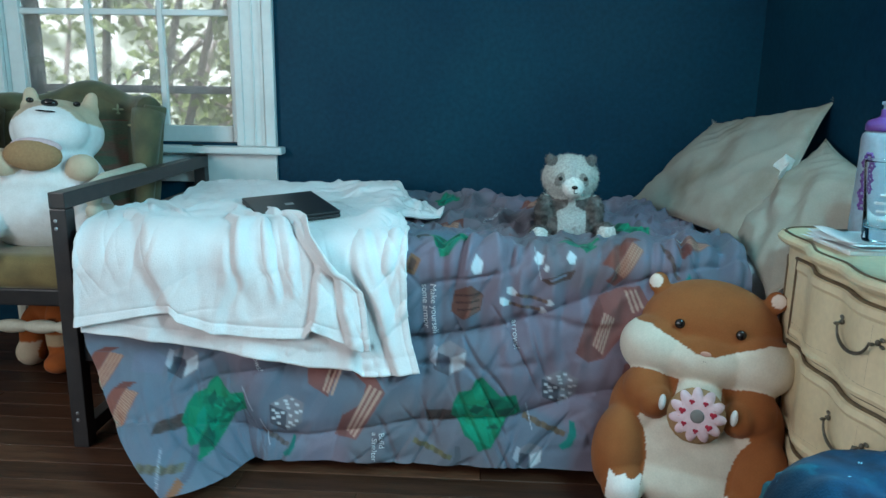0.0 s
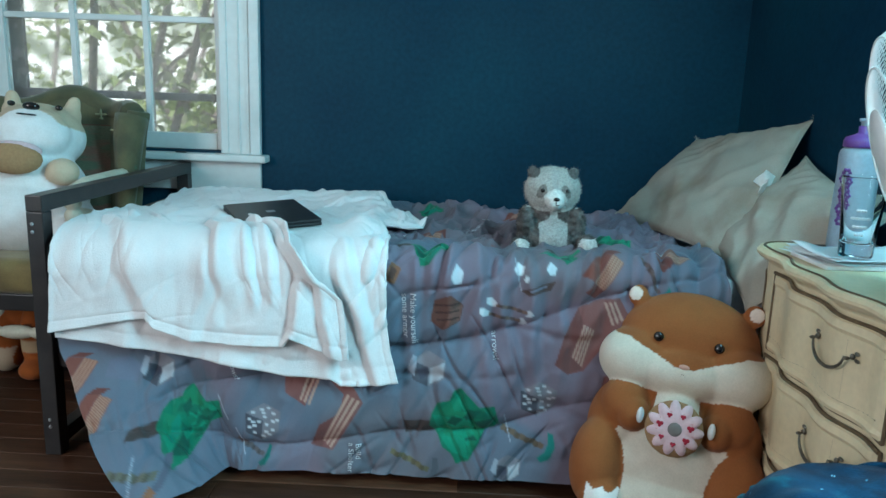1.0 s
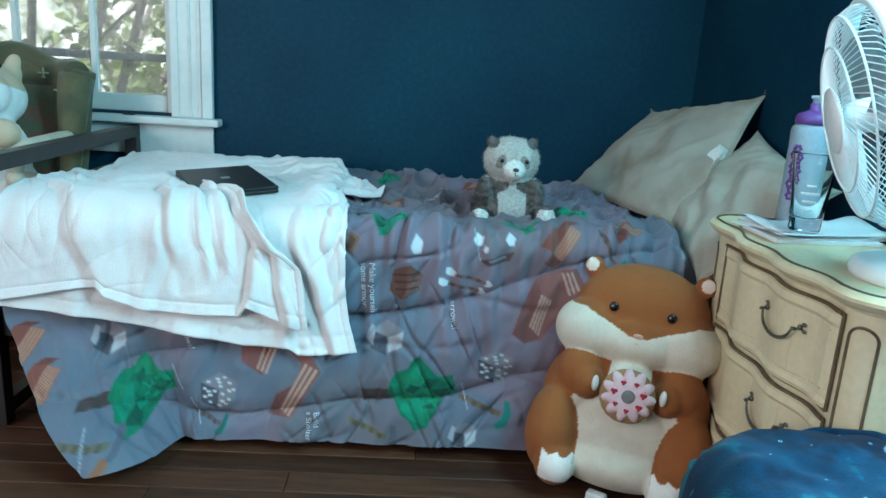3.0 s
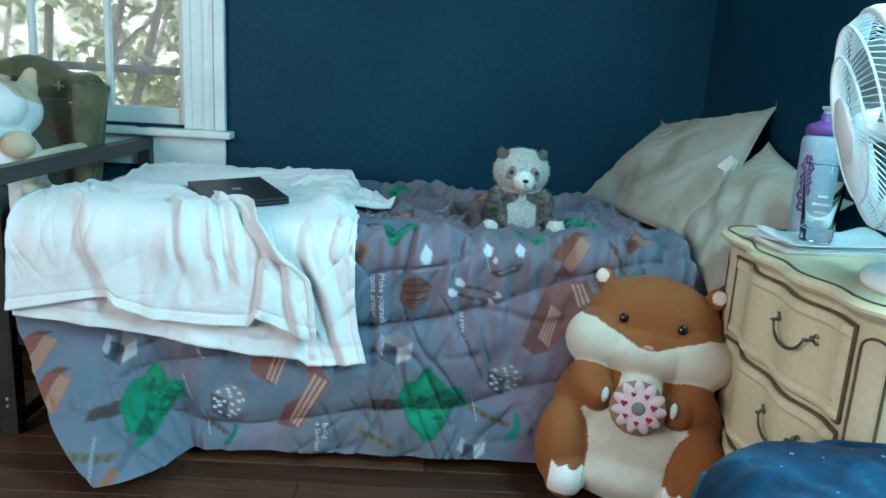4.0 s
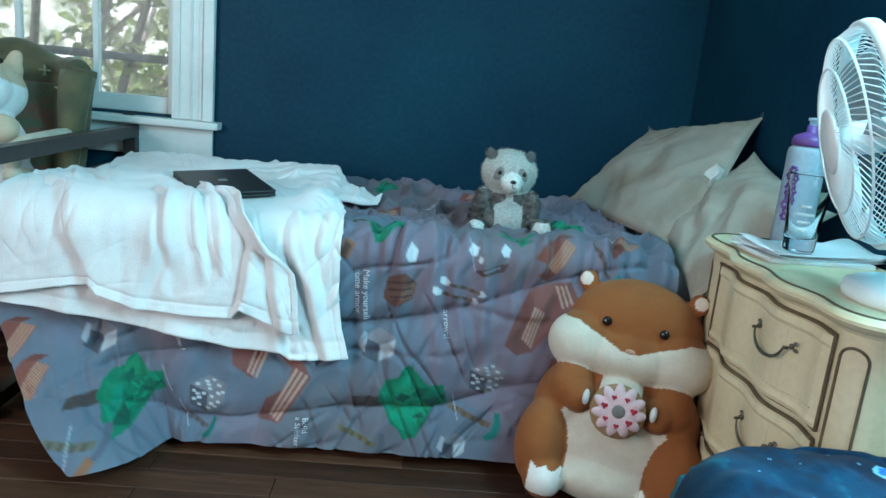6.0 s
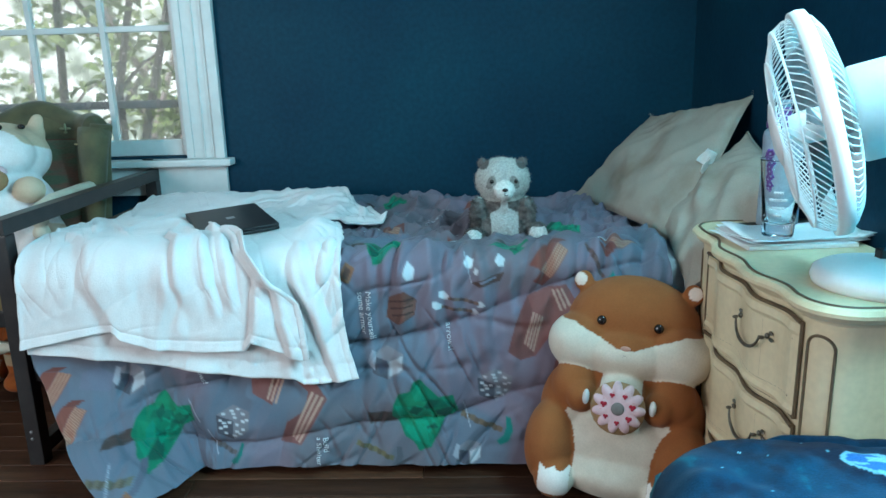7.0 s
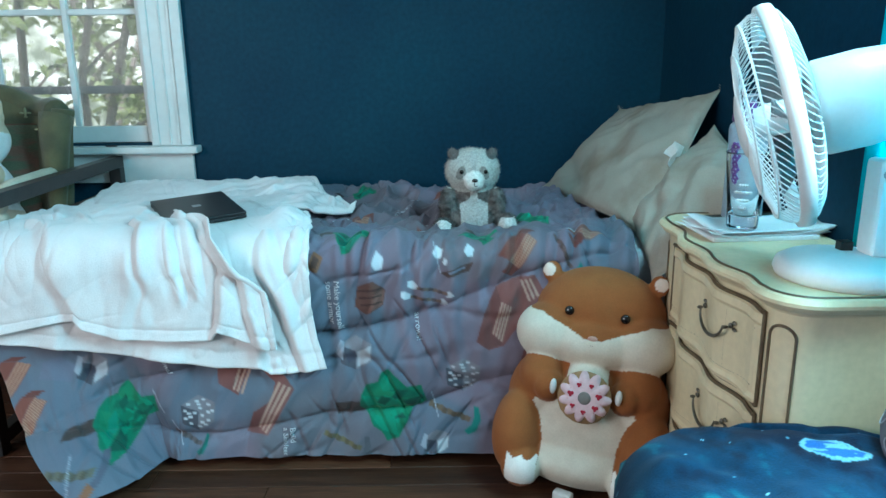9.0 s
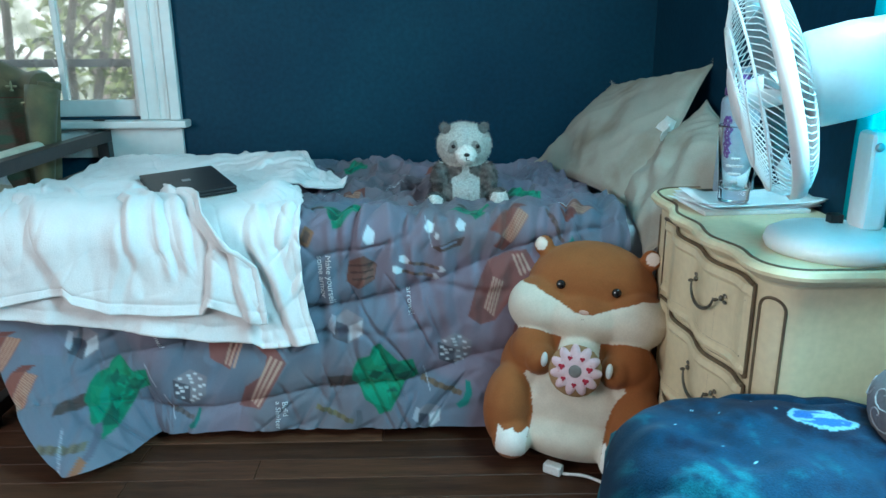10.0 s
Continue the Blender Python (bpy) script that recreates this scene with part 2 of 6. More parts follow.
def ellipsoid(bm, c, r, m=None, seg=24, rings=14):
    mm = Matrix.Translation(c) @ (m if m is not None else Matrix()) @ Matrix.Diagonal((*r, 1))
    bmesh.ops.create_uvsphere(bm, u_segments=seg, v_segments=rings, radius=1.0, matrix=mm)
    return bm


def grid_object(name, P, material, parent=None, label="", colours=None, attr="print", thick=0.0):
    """A cloth-like sheet from an array of places (rows, columns, 3); thick gives it a back."""
    ny, nx, _ = P.shape
    verts = P.reshape(-1, 3)
    idx = np.arange(ny * nx).reshape(ny, nx)
    q = np.stack([idx[:-1, :-1], idx[:-1, 1:], idx[1:, 1:], idx[1:, :-1]], -1).reshape(-1, 4)
    if thick:
        du = np.gradient(P, axis=1)
        dv = np.gradient(P, axis=0)
        nrm = np.cross(du, dv)
        nrm /= np.maximum(np.linalg.norm(nrm, axis=2, keepdims=True), 1e-9)
        back = (P + nrm * thick).reshape(-1, 3)
        off = ny * nx
        rim = np.concatenate([idx[0, :], idx[1:, -1], idx[-1, -2::-1], idx[-2:0:-1, 0]])
        r2 = np.roll(rim, -1)
        edge = np.stack([rim, rim + off, r2 + off, r2], -1)
        q = np.concatenate([q, q[:, ::-1] + off, edge])
        verts = np.concatenate([verts, back])
        if colours is not None:
            colours = np.concatenate([colours.reshape(-1, 3)] * 2)
    me = bpy.data.meshes.new(name)
    me.from_pydata(verts.tolist(), [], q.tolist())
    me.polygons.foreach_set("use_smooth", [True] * len(me.polygons))
    if colours is not None:
        ca = me.color_attributes.new(attr, "FLOAT_COLOR", "POINT")
        rgba = np.ones((len(verts), 4), dtype=np.float32)
        rgba[:, :3] = colours.reshape(-1, 3)
        ca.data.foreach_set("color", rgba.ravel())
    me.materials.append(material)
    me.update()
    ob = new(name, me)
    if parent is not None:
        ob.parent = parent
    if label:
        ob["label"] = label
    return ob


def sstep(a, b, x):
    t = np.clip((x - a) / (b - a), 0, 1)
    return t * t * (3 - 2 * t)


def vnoise(x, y, seed=0.0):
    """Smooth value noise on arrays, about -1 to 1."""
    xi, yi = np.floor(x), np.floor(y)
    fx, fy = x - xi, y - yi
    fx, fy = fx * fx * (3 - 2 * fx), fy * fy * (3 - 2 * fy)

    def h(a, b):
        v = np.sin(a * 127.1 + b * 311.7 + seed * 74.7) * 43758.5453
        return v - np.floor(v)
    top = h(xi, yi) * (1 - fx) + h(xi + 1, yi) * fx
    bot = h(xi, yi + 1) * (1 - fx) + h(xi + 1, yi + 1) * fx
    return 2 * (top * (1 - fy) + bot * fy) - 1


def interp(x, pairs):
    xs, ys = zip(*pairs)
    return np.interp(x, xs, ys)

# ---------------------------------------------------------------- the room
WALL_N, WALL_E, WALL_W, WALL_S, TOP = 2.785, 0.975, -2.60, -2.40, 2.50


def wall(name, u0, u1, place, hole=None, label="dark navy blue painted plaster wall", paint=None):
    """A thick wall from u0 to u1; hole: (u0, u1, z0, z1) of an opening. place(u, d, z) gives a point d behind the face."""
    bm = bmesh.new()
    spans = [(u0, u1, 0.0, TOP)]
    if hole:
        a, b, z0, z1 = hole
        spans = [(u0, a, 0, TOP), (b, u1, 0, TOP), (a, b, 0, z0), (a, b, z1, TOP)]
    for a, b, z0, z1 in spans:
        p, q = place(a, 0.0, z0), place(b, 0.14, z1)
        box(bm, [min(i, j) for i, j in zip(p, q)], [max(i, j) for i, j in zip(p, q)])
    return tagged(part(name, bm, paint or NAVY), label, "wall", kind="structure")


WIN = (-1.815, -0.935, 0.735, 2.12)   # the opening by the chair
wall("wall_north", WALL_W, WALL_E, lambda u, d, z: (u, WALL_N + d, z), WIN)
wall("wall_east", WALL_S, WALL_N + 0.14, lambda u, d, z: (WALL_E + d, u, z), (0.55, 1.375, 0.80, 2.0))
# west and south walls stay out of view; their pale colour lifts the room's shade
wall("wall_west", WALL_S, WALL_N + 0.14, lambda u, d, z: (WALL_W - d, u, z), (-1.75, -0.05, 0.9, 2.15), "plain unseen wall, made pale to bounce fill light", FILL_WALL)
wall("wall_south", WALL_W, WALL_E, lambda u, d, z: (u, WALL_S - d, z), None, "plain unseen wall, made pale to bounce fill light", FILL_WALL)
tagged(part("ceiling", boxes(((WALL_W - 0.14, WALL_S - 0.14, TOP), (WALL_E + 0.14, WALL_N + 0.14, TOP + 0.1)), bevel=0), CEIL), "plain white plaster ceiling", "ceiling", kind="structure")
floor = tagged(part("floor", boxes(((WALL_W, WALL_S, -0.12), (WALL_E, WALL_N, -0.012)), bevel=0), GAP), "dark brown stained hardwood floorboards", "floor", kind="structure")
tagged(part("ground", boxes(((-60, 2.95, -0.5), (60, 120, -0.4)), bevel=0), SOIL), "shaded garden ground under shrubs outside the window", "ground", kind="structure")
bb = bmesh.new()
box(bb, (WALL_W, WALL_N - 0.016, 0.0), (WALL_E, WALL_N - 0.001, 0.13), 0.004)
tagged(part("baseboard", bb, NAVY), "navy painted baseboard along the wall", "baseboard", kind="structure")

# window by the chair: casing, stool, apron, sash with small panes
win = thing("window_1", "white painted wooden sash window with small panes and moulded trim", "window", kind="structure")


def wpart(name, *specs, bevel=0.003, m=WHITE_WOOD, label=""):
    return part(name, boxes(*specs, bevel=bevel), m, win, label)


N = WALL_N
wpart("casing", ((-0.918, N - 0.016, 0.7275), (-0.790, N - 0.001, 2.22)), ((-0.935, N - 0.022, 0.7275), (-0.905, N - 0.001, 2.22)),
      ((-0.822, N - 0.030, 0.7275), (-0.784, N - 0.001, 2.22)), ((-0.838, N - 0.022, 0.7275), (-0.824, N - 0.001, 2.22)), ((-0.868, N - 0.021, 0.7275), (-0.860, N - 0.001, 2.22)), bevel=0.004)
wpart("casing", ((-1.945, N - 0.020, 0.7275), (-1.815, N - 0.001, 2.22)), ((-1.900, N - 0.028, 0.7275), (-1.880, N - 0.001, 2.22)), bevel=0.004)
wpart("head_casing", ((-1.97, N - 0.026, 2.13), (-0.76, N - 0.001, 2.26)), bevel=0.005)
wpart("window_sill", ((-2.58, N - 0.062, 0.700), (-0.757, N + 0.10, 0.727)), bevel=0.007)
wpart("apron", ((-2.55, N - 0.020, 0.588), (-0.786, N - 0.001, 0.699)), bevel=0.004)
wpart("jamb", ((-0.937, N, 0.73), (-0.933, N + 0.13, 2.12)), ((-1.819, N, 0.73), (-1.813, N + 0.13, 2.12)), bevel=0)
Y0, Y1 = N + 0.020, N + 0.055
wpart("sash_stile", ((-0.962, Y0, 0.737), (-0.938, Y1, 1.64)), bevel=0.004)
wpart("sash_stile", ((-1.812, Y0, 0.737), (-1.756, Y1, 1.64)), bevel=0.004)
wpart("bottom_rail", ((-1.756, Y0, 0.737), (-0.962, Y1, 0.798)), bevel=0.004)
wpart("meeting_rail", ((-1.756, Y0, 1.60), (-0.962, Y1, 1.64)), bevel=0.004)
for mx in (-1.497, -1.222):
    wpart("muntin", ((mx - 0.011, Y0 + 0.004, 0.798), (mx + 0.011, Y1 - 0.004, 1.60)), bevel=0.004)
for a, b in ((-1.756, -1.508), (-1.486, -1.233), (-1.211, -0.962)):
    wpart("muntin", ((a, Y0 + 0.004, 1.200), (b, Y1 - 0.004, 1.222)), bevel=0.004)
    for z0, z1 in ((0.798, 1.200), (1.222, 1.60)):
        p = wpart("pane", ((a, Y0 + 0.016, z0), (b, Y0 + 0.019, z1)), bevel=0, m=PANE)
        p.visible_shadow = False
wpart("upper_sash", ((-1.812, Y1 + 0.004, 1.60), (-1.756, Y1 + 0.04, 2.12)), ((-0.962, Y1 + 0.004, 1.60), (-0.938, Y1 + 0.04, 2.12)), ((-1.756, Y1 + 0.004, 2.06), (-0.962, Y1 + 0.04, 2.12)),
      ((-1.508, Y1 + 0.008, 1.64), (-1.486, Y1 + 0.036, 2.06)), ((-1.233, Y1 + 0.008, 1.64), (-1.211, Y1 + 0.036, 2.06)), bevel=0.003)
wpart("storm_frame", ((-1.812, N + 0.105, 0.915), (-0.94, N + 0.125, 0.945)), ((-1.835, N + 0.105, 0.74), (-1.735, N + 0.125, 1.6)), m=STORM, label="grey outer storm window rail")
wpart("latch", ((-1.10, N - 0.045, 0.727), (-1.06, N - 0.035, 0.733)), m=METAL, bevel=0.002)
# the neighbouring sash of the pair, seen only by its frame
win2 = thing("window_2", "white painted wooden sash window frame beside the first", "window", kind="structure")
part("window_frame", boxes(((-1.99, N - 0.012, 0.7275), (-1.947, N - 0.001, 2.22)), ((-2.56, N - 0.012, 1.55), (-1.99, N - 0.001, 1.60)), ((-2.56, N - 0.012, 0.7275), (-1.99, N - 0.001, 0.80)), ((-2.56, N - 0.012, 2.10), (-1.99, N - 0.001, 2.22))), WHITE_WOOD, win2)
part("pane", boxes(((-2.56, N - 0.007, 0.80), (-1.99, N - 0.004, 1.55)), ((-2.56, N - 0.007, 1.60), (-1.99, N - 0.004, 2.10)), bevel=0), mat("pale_blind", (0.66, 0.70, 0.72), 0.7), win2, "pale drawn blind behind glass")

# the other two windows, out of view: the east one, and a west one added for fill light
for nm, lo, hi in (("window_3", (WALL_E - 0.02, 0.49, 0.75), (WALL_E + 0.02, 1.387, 2.06)), ("unseen_window_4", (WALL_W - 0.02, -1.81, 0.85), (WALL_W + 0.02, 0.01, 2.2))):
    w = thing(nm, "white painted window casing around a bright opening", "window", kind="structure")
    side = () if nm == "window_3" else (((lo[0], hi[1] - 0.06, lo[2]), hi),)
    end = hi[1] - 0.06 * len(side)
    part("casing", boxes((lo, (hi[0], lo[1] + 0.06, hi[2])), ((lo[0], lo[1] + 0.06, lo[2]), (hi[0], end, lo[2] + 0.05)), ((lo[0], lo[1] + 0.06, hi[2] - 0.05), (hi[0], end, hi[2])), *side), WHITE_WOOD, w)

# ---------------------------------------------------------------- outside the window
# the thicket's brightness is its own emission, not sunlight falling on it
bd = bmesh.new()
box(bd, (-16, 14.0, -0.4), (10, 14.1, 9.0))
tagged(part("backdrop", bd, HEDGE), "glowing backdrop of a bright thicket far behind the garden", "backdrop", kind="structure")


def shrub(seed, base, height, spread, leaves, leaf, lean):
    rnd = random.Random(seed)
    s = thing("shrub", "broad-leaved evergreen shrub with grey branches outside the window", "shrub", group="garden shrubs")
    bm = bmesh.new()
    tips = []
    for k in range(7):
        a = rnd.uniform(0, 6.28)
        p = Vector(base)
        d = Vector((math.cos(a) * spread * 0.25 + lean[0], math.sin(a) * spread * 0.2 + lean[1], height / 5))
        pts, rad = [p.copy()], [0.035]
        for i in range(5):
            p = p + d * rnd.uniform(0.8, 1.15) + Vector((rnd.uniform(-1, 1), rnd.uniform(-1, 1), rnd.uniform(-0.3, 0.5))) * 0.09
            pts.append(p.copy())
            rad.append(0.030 - 0.005 * i)
            if i > 0:
                tips.append(p.copy())
                q = p + Vector((rnd.uniform(-1, 1), rnd.uniform(-1, 1), rnd.uniform(0, 0.8))) * 0.28
                tube([p, (p + q) / 2 + Vector((0, 0, 0.03)), q], [0.011, 0.008, 0.004], 5, bm)
                tips.append(q)
        tube(pts, rad, 6, bm)
    part("branch", bm, BARK, s)
    lm = bmesh.new()
    for _ in range(leaves):
        t = rnd.choice(tips)
        c = t + Vector((rnd.gauss(0, 0.13), rnd.gauss(0, 0.13), rnd.gauss(0, 0.11)))
        m = Matrix.Translation(c) @ Euler((rnd.uniform(-0.9, 0.9), rnd.uniform(-0.7, 0.7), rnd.uniform(0, 6.28))).to_matrix().to_4x4()
        L, W = leaf * rnd.uniform(0.7, 1.3), leaf * rnd.uniform(0.28, 0.42)
        v = [lm.verts.new(m @ Vector(x)) for x in ((0, 0, 0), (L * 0.35, W, 0.012), (L * 0.75, W * 0.7, 0.0), (L, 0, -0.03), (L * 0.75, -W * 0.7, 0.0), (L * 0.35, -W, 0.012), (L * 0.5, 0, -0.008))]
        for a, b in ((0, 1), (1, 2), (2, 3), (3, 4), (4, 5), (5, 0)):
            lm.faces.new((v[a], v[b], v[6]))
    tagged(part("leaf", lm, LEAF, s), kind="stuff")
    return s


shrub(3, (-1.9, 4.0, -0.4), 2.5, 1.4, 760, 0.085, (0.02, 0.05))
shrub(5, (-2.7, 4.9, -0.4), 2.8, 1.8, 900, 0.095, (0.03, 0.0))
shrub(9, (-1.6, 5.6, -0.4), 3.2, 1.8, 800, 0.10, (0.10, 0.0))
shrub(12, (-3.6, 6.2, -0.4), 3.4, 2.2, 1000, 0.11, (0.0, 0.0))

# ---------------------------------------------------------------- bed
bed = thing("bed", "single bed with a black square-tube metal frame and footboard", "bed")
FX, FY0, FY1, FZ = -1.092, 1.785, 2.765, 0.692
T = 0.042
part("post", boxes(((FX, FY0, 0), (FX + T, FY0 + T, FZ - T)), bevel=0.003), METAL, bed)
part("post", boxes(((FX, FY1 - T, 0), (FX + T, FY1, FZ - T)), bevel=0.003), METAL, bed)
part("top_rail", boxes(((FX, FY0, FZ - T + 0.0005), (FX + T, FY1, FZ)), bevel=0.003), METAL, bed)
part("footboard_rail", boxes(((FX + 0.006, FY0 + T, 0.535), (FX + 0.036, FY1 - T, 0.575)), bevel=0.003), RAILWOOD, bed, "brown lower footboard rail")
part("floor_rail", boxes(((FX + 0.002, FY0 + T, 0.02), (FX + 0.038, FY1 - T, 0.06)), bevel=0.003), METAL, bed)
part("side_rail", boxes(((FX + T, FY0 + 0.02, 0.24), (0.93, FY0 + 0.06, 0.30)), bevel=0.003), METAL, bed)
part("side_rail", boxes(((FX + T, FY1 - 0.06, 0.24), (0.93, FY1 - 0.02, 0.30)), bevel=0.003), METAL, bed)
for yy in (FY0, FY1 - T):
    part("post", boxes(((0.93, yy, 0), (0.968, yy + T, 0.60)), bevel=0.003), METAL, bed)
for zz in (0.08, 0.10, 0.62, 0.60):
    bo = bmesh.new()
    ellipsoid(bo, (FX + 0.014 if zz > 0.3 else FX + 0.02, FY0 - 0.001, zz), (0.005, 0.003, 0.005), seg=8, rings=6)
    part("bolt", bo, SILVER, bed)
bm = bmesh.new()
box(bm, (-1.035, 1.835, 0.30), (0.925, 2.725, 0.535), 0.04, 4)
tagged(part("mattress", bm, SHEET, smooth=True), "plain pale mattress on the bed frame", "mattress")

ZT, YE, R = 0.565, 1.802, 0.05
ARC = R * math.pi / 2


def bed_sheet(x, s):
    """Place on the bedding's surface: x along the bed, s across it, from the wall side (minus) over the edge and down (plus)."""
    d = np.maximum(s - ARC / 2, 0)
    th = np.clip((s + ARC / 2) / R, 0, math.pi / 2)
    back = np.maximum(-s - ARC / 2, 0)
    y = YE + R - R * np.sin(th) + back - 0.075 * (d / 0.5) ** 1.3
    z = ZT - R + R * np.cos(th) - d
    z = z + 0.010 * np.exp(-((back - 0.72) / 0.20) ** 2) * (1 + 0.5 * np.sin(9 * x))
    f = sstep(-0.66, -1.02, x) * sstep(0.22, 0.51, d)
    y = y - 0.205 * f
    xx = x + 0.315 * sstep(-0.45, -1.03, x) * np.clip((d - 0.14) / 0.36, 0, 1) ** 1.9
    return np.stack([xx, y, z], -1)


def cloth(xg, sg, lift, relief):
    """A sheet on the bedding's surface, lifted by lift plus a relief along its normal."""
    X, S = np.meshgrid(xg, sg) if np.ndim(xg) == 1 else (xg, sg)
    P = bed_sheet(X, S)
    du, dv = np.gradient(P, axis=1), np.gradient(P, axis=0)
    n = np.cross(dv, du)
    n /= np.maximum(np.linalg.norm(n, axis=2, keepdims=True), 1e-9)
    n = np.where(n[..., 2:3] * (S[..., None] < 0) + -n[..., 1:2] * (S[..., None] >= 0) < 0, -n, n)
    return X, S, P + n * (lift + relief(X, S))[..., None], n


SEAM_A = ((-1.0, 0.40), (-0.205, 0.223), (-0.086, 0.203), (0.062, 0.165), (0.238, 0.100), (0.368, 0.055), (0.65, -0.01))
SEAM_B = ((-1.0, 0.40), (-0.606, 0.458), (-0.41, 0.462), (-0.213, 0.435), (0.087, 0.399), (0.281, 0.329), (0.65, 0.27))


def quilt(X, S):
    """Relief of the cover: quilting seams with puffs between them, gathers at the edge of the bed, rumples on top."""
    d = np.maximum(S, 0)
    puff = np.zeros_like(X)
    sa, sb = interp(X, SEAM_A), interp(X, SEAM_B)
    for line, deep in ((S - sa - 0.006 * np.sin(11 * X), 0.010), (S - sb - 0.006 * np.sin(9 * X), 0.012), (S + 0.30 - 0.02 * X, 0.010), (S + 0.62, 0.008)):
        puff -= deep * np.exp(-(line / 0.024) ** 2) + (0.007 + 0.004 * vnoise(X * 60, S * 0, 13)) * np.exp(-(line / 0.0050) ** 2)
        # little tucks that run out of each seam
        puff -= 0.003 * np.exp(-(vnoise(X * 24 + 5 * S, S * 0 + deep * 900, 17) / 0.16) ** 2) * np.exp(-(line / 0.05) ** 2)
    mid = np.clip((S - sa) / np.maximum(sb - sa, 0.02), 0, 1)
    puff += 0.012 * np.sin(math.pi * mid) ** 0.8 * sstep(-0.25, 0.0, X)
    for seam in (-0.72, -0.17, 0.33):
        puff -= 0.006 * np.exp(-((X - seam - 0.02 * np.sin(6 * S)) / 0.014) ** 2)
    wr = 0.013 * vnoise(X * 9 + 2 * S, S * 3.5, 1) + 0.007 * vnoise(X * 20 + 7 * S, S * 8, 2) + 0.0030 * (1 - 2 * np.abs(vnoise(X * 16 + 12 * S, S * 9 - 3 * X, 8))) + 0.0022 * vnoise(X * 48 + 20 * S, S * 16, 7)
    for k, (fx, fs, sx) in enumerate(((7, 5, 5), (11, 4, -6), (5, 9, 3), (14, 7, 9), (9, 3, 4), (17, 5, -8))):
        c = vnoise(X * fx + sx * S, S * fs + 0.4 * sx * X, 40 + k)
        gate = sstep(0.0, 0.5, vnoise(X * 4, S * 4, 50 + k))
        wr -= 0.008 * np.exp(-(c / 0.085) ** 2) * gate
    # long soft folds that fall from the edge
    for x0, x1, a, w in ((-0.13, -0.115, 0.012, 0.014), (-0.035, -0.06, 0.014, 0.020), (0.030, 0.075, 0.015, 0.017), (0.075, 0.150, 0.011, 0.016), (0.155, 0.190, 0.014, 0.018), (0.245, 0.235, 0.011, 0.015), (-0.40, -0.44, 0.010, 0.03), (-0.60, -0.56, 0.012, 0.035), (-0.86, -0.84, 0.016, 0.03)):
        c = X - (x0 + (x1 - x0) * np.clip(S / 0.35, -0.3, 1.2)) - 0.006 * np.sin(S * 21 + x0 * 40)
        wr += a * (np.exp(-(c / w) ** 2) - 0.5 * np.exp(-((c - 1.5 * w) / (0.8 * w)) ** 2)) * sstep(-0.10, 0.0, S) * sstep(0.42, 0.10, S)
    flute = 0.010 * np.sin(X * 17 + 2.2 * np.sin(3 * X) + S * 2) * sstep(0.02, 0.35, d)
    gather = 0.024 * np.abs(vnoise(X * 26 + 6 * S, S * 4, 3)) * sstep(0.22, -0.03, S) * sstep(-0.28, -0.05, S)
    lump = (0.020 * vnoise(X * 6, S * 7, 4) - 0.030) * sstep(-0.10, -0.45, S) + (0.040 * (0.5 - np.abs(vnoise(X * 12, S * 11, 5))) + 0.020 * (0.5 - np.abs(vnoise(X * 27 + 5 * S, S * 24, 6)))) * sstep(-0.08, -0.3, S)
    right = 0.008 * np.abs(np.sin(X * 60 + 9 * S)) * sstep(0.40, 0.56, X)
    calm = 1 - 0.80 * sstep(-0.20, -0.30, X) * sstep(0.28, 0.20, S)
    return (puff + wr + flute + gather + lump + right) * calm


STEP = 0.0033
xs = np.arange(-1.03, 0.641, STEP)
ss = np.arange(-0.90, 0.532, STEP)
CX, CS, CP, CN = cloth(xs, ss, 0.014, quilt)
INK = np.empty(CX.shape + (3,), dtype=np.float32)
INK[:] = (0.132, 0.159, 0.208)


def blend(mask, colour):
    INK[:] = INK * (1 - mask[..., None]) + np.array(colour, dtype=np.float32) * mask[..., None]


slant = vnoise(CX * 3.4 + 1.6 * CS, CS * 2.2 - 1.2 * CX, 11) + 0.35 * vnoise(CX * 8, CS * 6, 12)
blend(sstep(-0.10, 0.28, slant + 0.55 * sstep(-0.25, 0.15, CX) * sstep(0.46, 0.34, CS)) * 0.85, (0.198, 0.163, 0.208))
blend(sstep(0.05, 0.35, vnoise(CX * 4.1 - 2 * CS, CS * 2.6 + CX, 14)) * 0.65, (0.150, 0.136, 0.152))
BASE = bed_sheet(CX, CS)
WX = BASE[..., 0]                     # printed shapes are laid out by the place along the bed and the length across it


def stamp(cx, cs, size, turn, poly, colour):
    """Prints a polygon, given in units of size, turned by degrees, at (cx, cs), with soft edges."""
    near = (np.abs(WX - cx) < size * 2.2) & (np.abs(CS - cs) < size * 2.2)
    if not near.any():
        return
    c, sn = math.cos(radians(turn)), math.sin(radians(turn))
    cover = 0
    for ox, oy in ((-0.3, -0.1), (0.1, -0.3), (0.3, 0.1), (-0.1, 0.3)):
        dx, dy = (WX[near] + ox * STEP - cx) / size, (CS[near] + oy * STEP - cs) / size
        px, py = c * dx + sn * dy, -sn * dx + c * dy
        inside = np.zeros(px.shape, bool)
        n = len(poly)
        for i in range(n):
            (ax, ay), (bx, by) = poly[i], poly[(i + 1) % n]
            if ay != by:
                inside ^= ((ay > py) != (by > py)) & (px < (bx - ax) * (py - ay) / (by - ay) + ax)
        cover = cover + 0.25 * inside
    INK[near] = INK[near] * (1 - cover[:, None]) + np.array(colour, dtype=np.float32) * cover[:, None]


